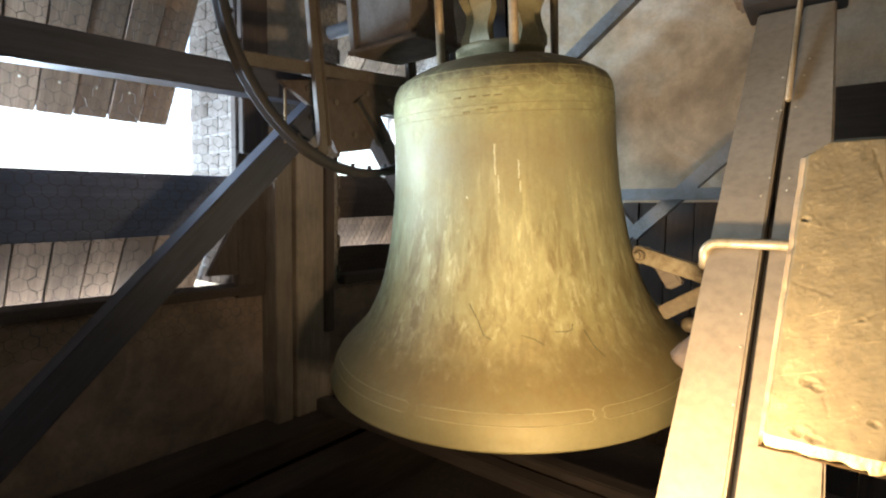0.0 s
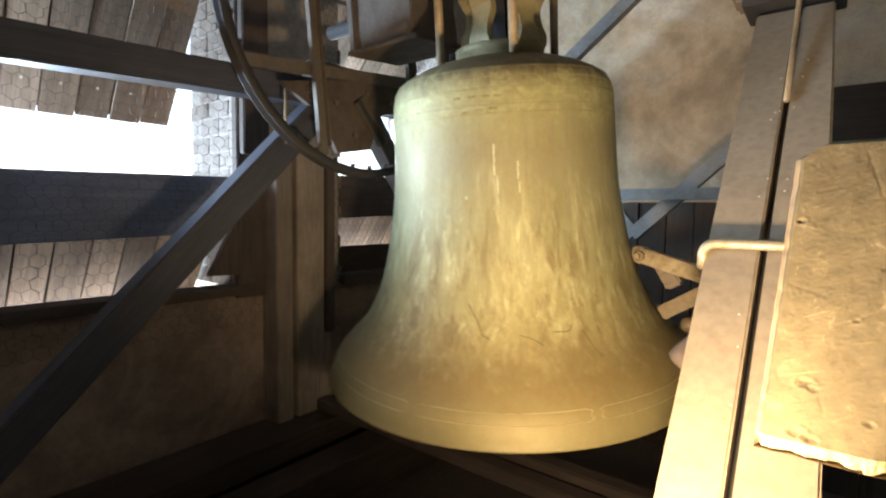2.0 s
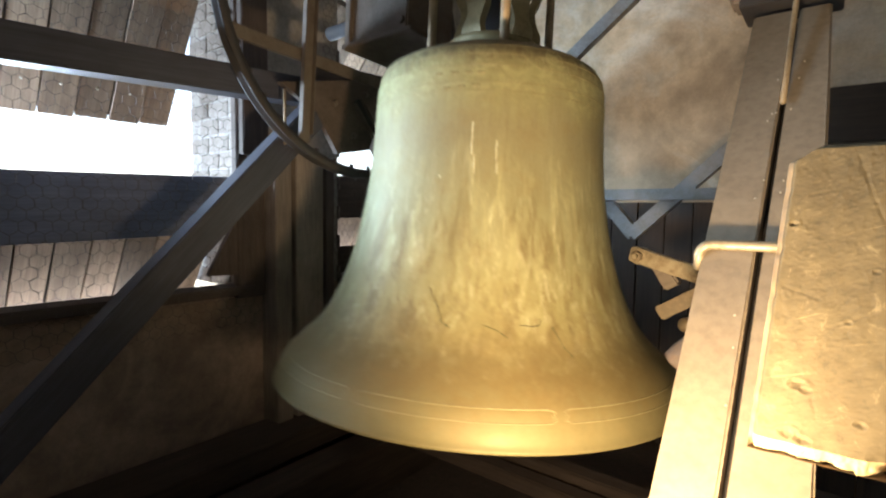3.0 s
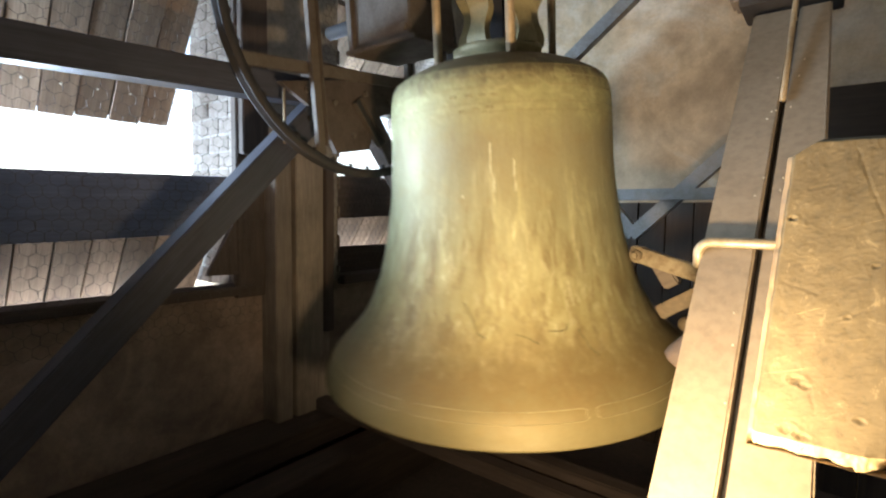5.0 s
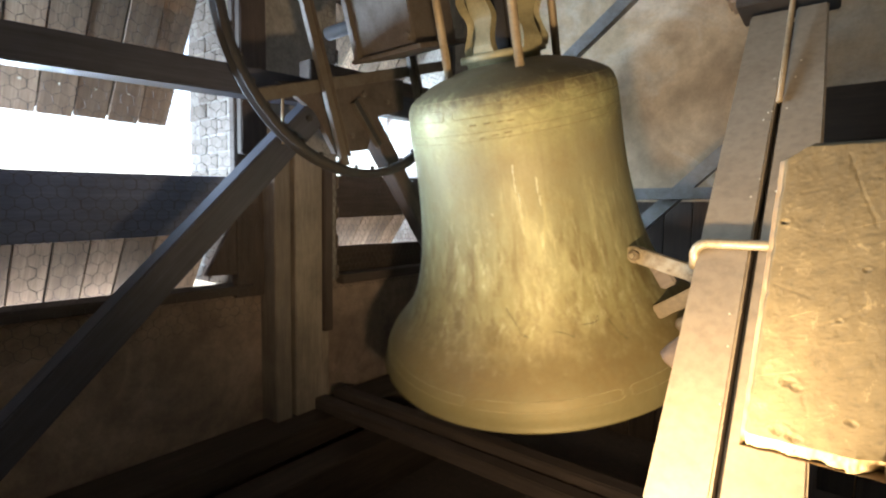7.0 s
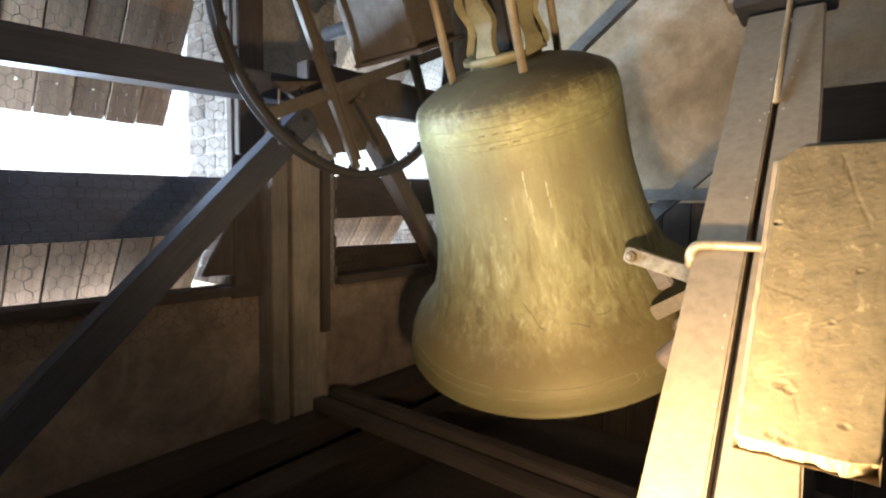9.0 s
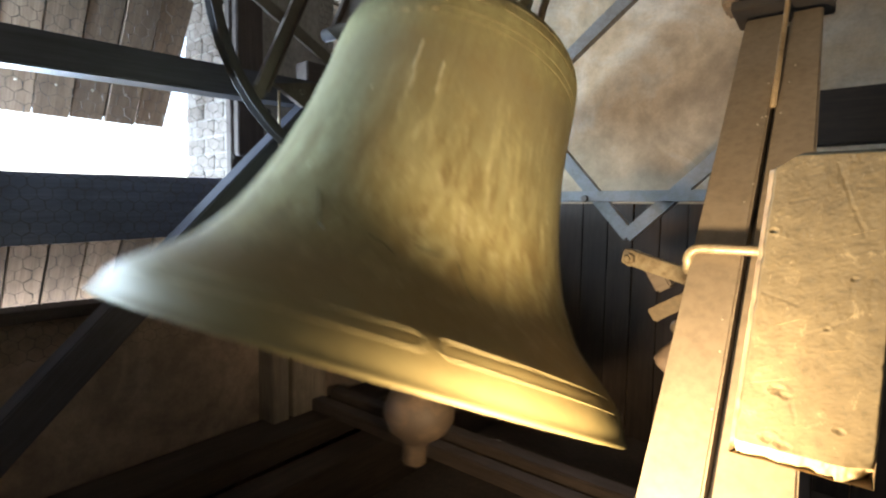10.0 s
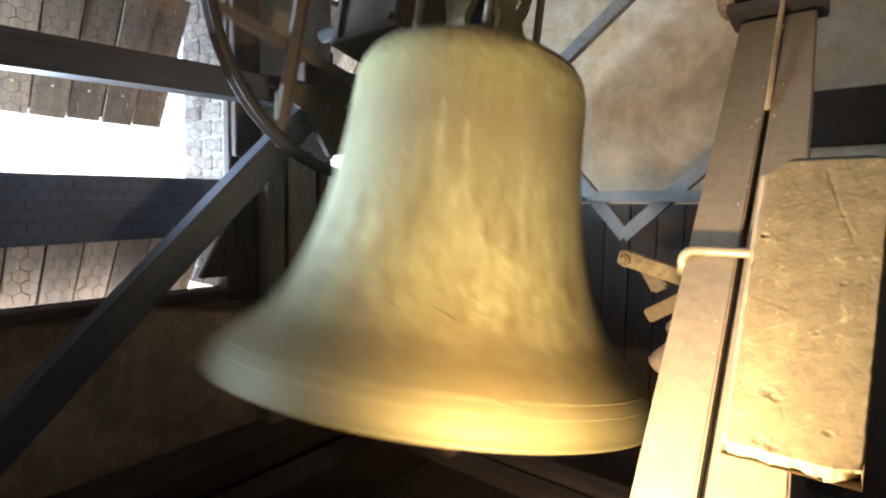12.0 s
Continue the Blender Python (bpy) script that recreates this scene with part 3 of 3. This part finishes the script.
def near_leg():
    thing = holder("raking_strut", "taupe painted double-board raking strut lit from below", "strut", Matrix.Translation((0.955, leg_point(0.0), 0.0)))
    d = Vector((0, 0.85, 1)).normalized()
    length = 2.285 / d.z
    nrm = Vector((0, -1, 0.85)).normalized()
    rot = Matrix((Vector((1, 0, 0)), -nrm, d)).transposed().to_4x4()
    for x0, x1 in ((-0.118, -0.006), (0.008, 0.095)):
        bm = worn(block(x1 - x0, 0.055, length, 0.005), 0.0015, 4.0, 6)
        for v in bm.verts:
            if x0 > 0 and v.co.x > 0:
                v.co.x += 0.036 * (2.2 - (v.co.z + length / 2) * d.z)
        part("board", bm, PAINT_LEG, thing, "", Matrix.Translation(Vector(((x0 + x1) / 2, 0, 0)) + d * length / 2 - nrm * 0.028) @ rot)
    part("spacer", block(0.05, 0.03, length, 0.002), STEEL_DARK, thing, "dark spacer in the slot", Matrix.Translation(d * length / 2 - nrm * 0.065) @ rot)
    rnd = random.Random(6)
    for k in range(16):
        s = rnd.uniform(1.5, 2.75)
        part("nail", hexbolt(0.0024, 0.003), NAIL, thing, "small bright nail head", Matrix.Translation(Vector((rnd.choice((-0.02, -0.028, 0.03)) + rnd.uniform(-0.01, 0.01), 0, 0)) + d * s) @ rot @ pose(0, 0, 0, 90, 0, 0))
    head = holder("strut_head", "dark steel head block on top of the raking strut", "frame head", Matrix.Translation((0.925, 0.36, 2.30)))
    part("cap_plate", block(0.275, 0.22, 0.03, 0.004), STEEL_DARK, head, "", Matrix.Translation((0.012, 0.0, 0.015)))
    part("cap_block", worn(block(0.255, 0.2, 0.34, 0.02), 0.006, 7.0), STEEL_DARK, head, "", Matrix.Translation((0.01, 0.03, 0.2)))
    part("timber_packer", worn(block(0.05, 0.14, 0.10, 0.012), 0.01, 12.0), BOARD, head, "rough timber packer", Matrix.Translation((-0.13, -0.04, 0.07)))
    rope = part("pull_rod", tube([(0.957, leg_point(1.93) - 0.01, 1.93), (0.957, leg_point(2.1) - 0.03, 2.11), (0.957, leg_point(2.28) - 0.06, 2.29), (0.957, 0.21, 2.42), (0.96, 0.2, 2.66), (0.97, 0.5, 3.5)], 0.008), ROD, None, "", None, True)
    tagged(rope, "thin tan pull rod running down into the slot of the leg", "rod")


def clamp_bar():
    z, y = 1.53, leg_point(1.53)
    nrm = Vector((0, -1, 0.85)).normalized()
    pts = [Vector((0.86, y, z)) - nrm * 0.02 + Vector((-0.035, 0.0, -0.035))]
    c = Vector((0.865, y, z))
    for k in range(7):
        a = radians(200 - k * 18)
        pts.append(c + Vector((0.03 * math.cos(a) - 0.005, 0, 0)) + nrm * 0.0135 + Vector((0, 0, 0.03 * math.sin(a) - 0.028)))
    pts += [c + nrm * 0.0135 + Vector((x, 0, 0.002)) for x in (0.03, 0.07, 0.12, 0.18, 0.24)]
    b = part("clamp_bar", tube(pts, 0.0125, 12), GALV, None, "", None, True)
    tagged(b, "bent round steel bar clamped across the frame leg", "steel bar")


def beam_end():
    """The heavy sawn beam whose end stands close to the eye: pits, drying cracks and a splintered lower edge."""
    thing = holder("heavy_beam", "heavy old timber beam with a chipped sawn end", "beam", Matrix.Translation((1.09, -0.84, 1.49)))
    nx, nz, h, chip = 84, 220, 0.445, 13
    pits = ((-0.030, -0.115, 0.009, 0.010), (-0.020, -0.122, 0.006, 0.008), (0.040, -0.155, 0.006, 0.007), (-0.036, -0.188, 0.010, 0.008), (-0.020, -0.193, 0.008, 0.008), (-0.046, 0.11, 0.005, 0.004), (0.045, 0.05, 0.004, 0.004), (0.02, -0.02, 0.004, 0.003))
    cracks = ((-0.055, 0.022, -0.012, 0.008), (-0.014, -0.13, -0.006, -0.16), (0.018, 0.20, 0.052, 0.105), (0.0, -0.03, 0.035, -0.01), (-0.03, 0.15, -0.01, 0.154))
    grid = {}
    face, edge_bm = bmesh.new(), bmesh.new()

    def depth(x, z):
        d = 0.0007 * noise.noise((x * 50, 0, z * 50)) + 0.0005 * noise.noise((x * 240 + z * 90, 4, z * 240))
        for px, pz, r, dp in pits:
            q = ((x - px) ** 2 + 2.2 * (z - pz) ** 2) / (r * r)
            if q < 6:
                d += 0.6 * dp * math.exp(-q) * (0.7 + 0.6 * noise.noise((x * 200, 1, z * 200))) - 0.0012 * math.exp(-(q - 2.2) ** 2)
        for x0, z0, x1, z1 in cracks:
            t = max(0, min(1, ((x - x0) * (x1 - x0) + (z - z0) * (z1 - z0)) / ((x1 - x0) ** 2 + (z1 - z0) ** 2)))
            away = math.hypot(x - x0 - t * (x1 - x0) - 0.002 * noise.noise((z * 70, 2, x * 70)), z - z0 - t * (z1 - z0))
            d += 0.0013 * max(0, 1 - away / 0.0017)
        return d

    for i in range(nx + 1):
        for k in range(nz + 1):
            u, v = i / nx, k / nz
            left, right = -0.081 + 0.032 * v, 0.080 + 0.006 * v
            x, z = left + u * (right - left), v * h - 0.228
            y = depth(x, z)
            near = min(u * nx, (nx - u * nx), nz - k)
            if near < 2:
                y += (0.006, 0.002)[int(near)] * (1.2 + noise.noise((x * 50, 9, z * 50)))
            if u > 0.80 and v < 0.12:
                y += 0.9 * max(0, (u - 0.80)) * max(0, 0.12 - v) * (1.5 + noise.noise((x * 60, 3, z * 60)))
            if k < chip:
                s = (chip - k) / chip
                y += (0.022 if u < 0.75 else 0.012) * s * (0.9 + 0.5 * noise.noise((x * 55, 1, 0))) + 0.004 * abs(noise.noise((x * 160, 1, z * 90)))
            dz = 0.002 * noise.noise((x * 40, 3, 1)) * (1 - v) ** 12
            dz -= max(0, z - (h - 0.228) + max(0, 0.022 - 0.72 * (x - left)) + 0.4 * max(0, 0.022 - (right - x)))
            grid[i, k] = (x + 0.0011 * noise.noise((z * 60, 5, u * 3)) * (abs(u - 0.5) > 0.45), y, z + dz)
    for bm, k0, k1 in ((edge_bm, 0, chip), (face, chip, nz)):
        vs = {(i, k): bm.verts.new(grid[i, k]) for i in range(nx + 1) for k in range(k0, k1 + 1)}
        for i in range(nx):
            for k in range(k0, k1):
                bm.faces.new((vs[i, k], vs[i + 1, k], vs[i + 1, k + 1], vs[i, k + 1]))
    part("sawn_face", face, ENDGRAIN, thing, "sawn end grain with pits and cracks", None, True)
    part("chipped_edge", edge_bm, LIT_EDGE_WOOD, thing, "splintered lower edge, paled for lamp glow", None, True)
    rim = [grid[i, 0] for i in range(nx)] + [grid[nx, k] for k in range(nz)] + [grid[i, nz] for i in range(nx, 0, -1)] + [grid[0, k] for k in range(nz, 0, -1)]
    bm = bmesh.new()
    prev = [bm.verts.new(p) for p in rim]
    for dist in (0.012, 0.05, 0.25, 0.55):
        ring = [bm.verts.new((p[0] - 0.006 * (1 if p[0] < -0.04 else 0) + 0.02 * dist, dist, p[2])) for p in rim]
        for k in range(len(rim)):
            j = (k + 1) % len(rim)
            bm.faces.new((prev[k], prev[j], ring[j], ring[k]))
        prev = ring
    bm.faces.new(prev[::-1])
    part("timber", bm, BEAMWOOD, thing)


def lever_work():
    """The strike hammer's lever, its stop and its head beside the bell."""
    thing = holder("strike_hammer", "worn zinc hammer lever with hex bolt and cast head", "bell hammer", Matrix.Translation((0.52, 0.25, 1.456)))
    bm = block(0.30, 0.05, 0.056, 0.005, (0.115, 0, 0))
    part("lever", worn(bm, 0.0015, 20.0, 3), GALV, thing, "", pose(0, 0, 0, 0, 14, -8))
    bm = bmesh.new()
    bmesh.ops.create_cone(bm, cap_ends=True, segments=28, radius1=0.031, radius2=0.031, depth=0.056)
    bmesh.ops.bevel(bm, geom=[e for e in bm.edges if e.is_boundary or len(e.link_faces) == 2 and e.calc_face_angle() > 1], offset=0.004, segments=2, affect="EDGES")
    part("eye", bm, GALV, thing, "", pose(0, 0, 0, 90, 0, -8))
    nut = part("nut", hexbolt(0.022, 0.02), CAST, thing, "dark hex nut", pose(-0.004, -0.036, 0, 90, 0, -8))
    part("stud", tube([(0, 0, 0), (0, 0, 0.022)], 0.010, 14), GALV, nut)
    part("stop_bar", worn(block(0.22, 0.06, 0.055, 0.006), 0.002, 20.0, 3), CAST, thing, "short slanting stop bar", Matrix.Translation((0.155, 0.06, -0.16)) @ pose(0, 0, 0, 0, -33, 0))
    part("wedge", worn(block(0.10, 0.07, 0.06, 0.008), 0.003, 20.0, 2), BOARD, thing, "small timber wedge", Matrix.Translation((0.085, 0.05, -0.070)) @ pose(0, 0, 0, 0, 58, 0))
    prof = [(0, 0), (0.046, 0), (0.056, 0.008), (0.055, 0.05), (0.045, 0.10), (0.043, 0.2), (0.03, 0.21), (0, 0.21)]
    part("hammer_head", worn(lathe(prof, 28), 0.003, 25.0), CLAPPER, thing, "pitted cast hammer head", pose(0.292, -0.67, -0.205, 0, 34, 10) @ Matrix.Scale(0.68, 4), True)
    bm = bmesh.new()
    bmesh.ops.create_uvsphere(bm, u_segments=20, v_segments=12, radius=0.028)
    part("pin_end", bm, CAST, thing, "round pin end", Matrix.Translation((0.165, 0.02, -0.245)), True)


# ---- the bell with its headstock and wheel ----
AXIS = 2.516


def outer_profile():
    """Radius and height below the swinging axis, from the top of the dome to the lip, with the raised bands."""
    ctrl = [(0.0, -0.300), (0.12, -0.304), (0.22, -0.322), (0.30, -0.346), (0.36, -0.374), (0.395, -0.395), (0.414, -0.415), (0.424, -0.44), (0.431, -0.48), (0.435, -0.55), (0.437, -0.62), (0.441, -0.70), (0.449, -0.80), (0.463, -0.90), (0.481, -1.00), (0.506, -1.10), (0.540, -1.20), (0.593, -1.30), (0.635, -1.35), (0.682, -1.395), (0.716, -1.430), (0.734, -1.455), (0.748, -1.485), (0.757, -1.513), (0.764, -1.527), (0.762, -1.534)]
    pts = []
    for i in range(len(ctrl) - 1):
        p0, p1, p2, p3 = ctrl[max(i - 1, 0)], ctrl[i], ctrl[i + 1], ctrl[min(i + 2, len(ctrl) - 1)]
        for k in range(5):
            t = k / 5
            pts.append(tuple(0.5 * ((2 * p1[c]) + (p2[c] - p0[c]) * t + (2 * p0[c] - 5 * p1[c] + 4 * p2[c] - p3[c]) * t * t + (3 * p1[c] - p0[c] - 3 * p2[c] + p3[c]) * t ** 3) for c in (0, 1)))
    pts.append(ctrl[-1])
    return pts


PROFILE = outer_profile()


def radius_at(z):
    hs = [p[1] for p in PROFILE][::-1]
    rs = [p[0] for p in PROFILE][::-1]
    return float(np.interp(z, hs, rs))


def on_bell(angle, z, out=0.0):
    a, r = radians(angle), radius_at(z) + out
    return (r * math.cos(a), r * math.sin(a), z)


def bead(points, radius):
    return tube([on_bell(a, z, 0.0005) for a, z in points], radius, 6)


def bell():
    thing = holder("church_bell", "swinging bronze church bell with olive patina and pale streaks", "church bell", Matrix.Translation((0, 0, AXIS)))
    inner = [(0.742, -1.531), (0.715, -1.520), (0.61, -1.44), (0.52, -1.28), (0.455, -1.1), (0.405, -0.8), (0.385, -0.5), (0.34, -0.42), (0.2, -0.375), (0.0, -0.365)]
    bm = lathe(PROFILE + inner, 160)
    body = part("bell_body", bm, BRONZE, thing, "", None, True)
    # raised cartouche lines on the shoulder and the bow
    def cartouche(a0, a1, z0, z1, r):
        n = max(6, int(abs(a1 - a0) / 2.5))
        top = [(a0 + (a1 - a0) * k / n, z1) for k in range(n + 1)]
        bot = [(a1 - (a1 - a0) * k / n, z0) for k in range(n + 1)]
        mid = (z0 + z1) / 2
        e = 1.6
        pts = [(a0 + e, z1)] + top[1:-1] + [(a1 - e, z1), (a1 - 0.3, z1 - (z1 - z0) * 0.2), (a1 - 0.9, mid), (a1 - 0.3, z0 + (z1 - z0) * 0.2), (a1 - e, z0)] + bot[1:-1] + [(a0 + e, z0), (a0 + 0.3, z0 + (z1 - z0) * 0.2), (a0 + 0.9, mid), (a0 + 0.3, z1 - (z1 - z0) * 0.2)]
        bm = tube([on_bell(a, z, -0.0004) for a, z in pts], r, 6, True)
        part("raised_border", bm, BRONZE_LIT_EDGE, body, "thin raised cartouche border", None, True)
    for k in range(8):
        cartouche(-82.8 + k * 45, -39.2 + k * 45, -1.464, -1.434, 0.0019)
    for k in range(7):
        cartouche(-89 + k * 51.4, -41.5 + k * 51.4, -0.472, -0.436, 0.0018)
    for z, r in ((-0.405, 0.0014), (-0.525, 0.0012), (-0.552, 0.0012)):
        part("raised_band", tube([on_bell(360 * k / 120, z) for k in range(120)], r, 6, True), BRONZE_LIT_EDGE, body, "fine raised band round the bell", None, True)
    # worn lettering that can no longer be read: short plain bars
    for a, z in ((-78, -0.497), (-71, -0.497), (-65, -0.498), (-60, -0.499), (-74, -0.545), (-68, -0.540), (-62, -0.537)):
        part("worn_letter_bar", tube([on_bell(a + d, z) for d in (-1.6, 0, 1.6)], 0.0034, 5), BRONZE_LIT_EDGE, body)
    # scratches and cast scars
    for pts in (((-72.5, -1.16), (-69, -1.21), (-67, -1.25), (-64.5, -1.262)), ((-44, -1.247), (-40, -1.25), (-38, -1.246), (-37.5, -1.23)), ((-34, -1.25), (-32, -1.30), (-30, -1.33)), ((-55, -1.25), (-51, -1.262), (-48, -1.28))):
        part("scar", bead(pts, 0.0015), BRONZE_DARK, body, "dark scratch in the patina")
    for a, z, h in ((-62.3, -0.70, 0.05), (-52.4, -0.735, 0.03), (-74.5, -0.82, 0.006), (-61, -0.78, 0.03), (-52, -0.79, 0.02)):
        part("lime_spot", tube([on_bell(a + 0.12 * math.sin(1.9 * q + a), z + h * (1 - q / 4), -0.0040 - 0.0012 * (q % 2)) for q in range(9)], 0.0058, 8), LIME, body, "pale lime run")
    # crown
    crown = part("crown", lathe([(0.0, -0.262), (0.168, -0.262), (0.174, -0.267), (0.174, -0.288), (0.150, -0.292), (0.150, -0.312), (0, -0.312)], 48), CROWN, thing, "olive cast crown with loops", None, True)
    part("crown_block", block(0.11, 0.11, 0.30, 0.012, (0.02, 0, -0.12)), STEEL_DARK, crown, "dark middle block of the crown")
    for a in (-22, -93, 38, -153, 98, 158):
        pts = [(0.142, -0.272), (0.146, -0.235), (0.128, -0.185), (0.122, -0.14), (0.146, -0.09), (0.152, -0.05), (0.130, 0.0), (0.08, 0.05)]
        bm = bmesh.new()
        rings = []
        for i in range(len(pts) - 1):
            p0, p1, p2, p3 = pts[max(i - 1, 0)], pts[i], pts[i + 1], pts[min(i + 2, len(pts) - 1)]
            for k in range(4 if i < len(pts) - 2 else 5):
                t = k / 4
                r, z = (0.5 * (2 * p1[c] + (p2[c] - p0[c]) * t + (2 * p0[c] - 5 * p1[c] + 4 * p2[c] - p3[c]) * t * t + (3 * p1[c] - p0[c] - 3 * p2[c] + p3[c]) * t ** 3) for c in (0, 1))
                w = 0.040 + 0.006 * math.sin(z * 40)
                rings.append([bm.verts.new((r + dx, dy, z)) for dx, dy in ((-0.017, -w), (0.017, -w), (0.017, w), (-0.017, w))])
        for r0, r1 in zip(rings, rings[1:]):
            for k in range(4):
                bm.faces.new((r0[k], r0[(k + 1) % 4], r1[(k + 1) % 4], r1[k]))
        bm.faces.new(rings[0][::-1])
        bm.faces.new(rings[-1])
        bmesh.ops.bevel(bm, geom=[e for e in bm.edges if len(e.link_faces) == 2 and e.calc_face_angle() > 0.9], offset=0.005, segments=2, affect="EDGES")
        part("crown_loop", bm, CROWN, crown, "", Matrix.Translation((0.02, 0, 0)) @ pose(0, 0, 0, 0, 0, a))
    for x, y in ((-0.14, -0.2), (0.18, -0.2), (0.14, 0.2), (-0.18, 0.2)):
        part("tie_rod", tube([(x, y, -0.335), (x, y, 0.3)], 0.0165, 16), ROD, thing, "tan steel tie rod", None, True)
    # headstock: a cranked steel box girder with the bell between its cheeks
    head = part("headstock", block(1.1, 0.34, 0.22, 0.008, (0, 0, 0.32)), STEEL_BROWN, thing, "brown painted steel box headstock")
    for s in (-1,):
        part("cheek_box", block(0.36, 0.30, 0.50, 0.006, (s * 0.50, 0, 0.08)), STEEL_BROWN, head)
        for yy in (-0.155, 0.155):
            part("flange", block(0.035, 0.03, 0.52, 0.004, (s * 0.665, yy, 0.08)), STEEL_BROWN, head)
            part("bolt_head", hexbolt(0.017, 0.016), STEEL_BROWN, head, "round-worn bolt head", Matrix.Translation((s * 0.345, yy * 1.03, -0.13)) @ pose(0, 0, 0, 90, 0, 0))
        part("foot_plate", block(0.42, 0.34, 0.02, 0.003, (s * 0.49, 0, -0.178)), STEEL_BROWN, head)
        part("strap", block(0.03, 0.012, 0.36, 0.002, (s * 0.36, 0.12, -0.27)), STEEL_BROWN, head, "thin hanging strap")
    part("cheek_box", block(0.30, 0.30, 0.36, 0.006, (0.47, 0, 0.36)), STEEL_BROWN, head)
    for s in (-1, 1):
        part("gudgeon", tube([(s * 0.45, 0, 0.0 if s < 0 else 0.3), (s * 1.0, 0, 0.0 if s < 0 else 0.3)], 0.032, 20), STEEL_DARK, head, "dark steel gudgeon", None, True)
    # wheel
    wheel = part("bell_wheel", lathe([(0.700, -0.022), (0.741, -0.026), (0.741, -0.020), (0.716, -0.012), (0.716, 0.012), (0.741, 0.020), (0.741, 0.026), (0.700, 0.022)], 96, True), STEEL_DARK, thing, "dark steel channel-rim bell wheel", pose(-0.765, 0, 0, 0, 90, 0), True)
    back = wheel.matrix_basis.inverted()
    for y, w in ((-0.31, 0.055), (0.31, 0.055)):
        z1 = math.sqrt(0.700 ** 2 - y ** 2)
        sp = part("spoke", block(0.012, w, 2 * z1, 0.003, (-0.755, y, 0)), STEEL_BROWN, wheel, "brown steel channel spoke", back)
        for e in (-1, 1):
            part("spoke_flange", block(0.028, 0.006, 2 * z1 - 0.08, 0.002, (-0.742, y + e * w / 2, 0)), STEEL_BROWN, wheel, "", back)
    for z in (-0.25, 0.25):
        y1 = math.sqrt(0.700 ** 2 - z ** 2)
        part("spoke", block(0.012, 2 * y1, 0.055, 0.003, (-0.772, 0, z)), STEEL_BROWN, wheel, "brown steel channel spoke", back)
    me = mesh_of("rim_bolt", hexbolt(0.012, 0.03), STEEL_DARK)
    for k in range(40):
        a = radians(232 + k * 9)
        ob = new("rim_bolt", me)
        ob.parent = wheel
        ob.matrix_basis = back @ (Matrix.Translation((-0.765, 0.697 * math.cos(a), 0.697 * math.sin(a))) @ pose(0, 0, 0, math.degrees(a) - 90, 0, 0))
    # clapper
    prof = [(0, 0.02), (0.028, 0.02), (0.024, -0.2), (0.03, -0.9), (0.036, -1.02), (0.06, -1.05), (0.105, -1.085), (0.125, -1.14), (0.124, -1.18), (0.10, -1.225), (0.055, -1.255), (0.042, -1.27), (0.042, -1.33), (0.034, -1.342), (0, -1.342)]
    clapper = part("clapper", worn(lathe(prof, 40), 0.002, 18.0), CLAPPER, thing, "cast iron clapper with round ball and stub", Matrix.Translation((0, 0, -0.5)), True)
    return thing, clapper


LIME = metal("lime_run", (0.52, 0.52, 0.36), (0.38, 0.36, 0.22), 0.0, 0.8, 60.0)


def swing(t):
    """Angle of the bell about its axis, degrees; away from the lamp is positive. It is being rung up."""
    off = np.interp(t, (0, 0.5, 1, 1.5, 2, 2.5, 3, 5, 5.5, 6, 6.5, 7, 9, 9.5, 10, 10.2, 10.5, 11, 11.5, 12),
                    (0.06, -1.33, -0.57, -0.2, -0.37, 0.36, 0.81, -0.42, 0.5, -0.52, -0.18, -0.03, 0.46, -0.23, -0.14, 1.8, 0.4, 0.69, -0.1, 0.81))
    return -(6.1959 + 1.7586 * t + 0.0474 * t * t) * math.sin(2.7619 * t + 4.6013 + 0.0022 * t * t) + float(off)


wall_west, wall_north = setting()
louvres()
netting("wire_netting", -2.4, -0.16, 0.98, 3.1, -1.365)
netting("wire_netting", 0.27, 1.53, 1.10, 3.0, -1.40, 0.042, 0.0013)
opening_timbers()
frame_timbers()
rear_frame()
church_bell, clapper = bell()
near_leg()
clamp_bar()
beam_end()
lever_work()
bricks(wall_west)


def motions():
    times = [k / 10 for k in range(121)]
    walk(church_bell, [(t, pose(0, 0, AXIS, swing(t))) for t in times])
    walk(clapper, [(t, pose(0, 0, -0.5, -0.64 * swing(t))) for t in times])


motions()
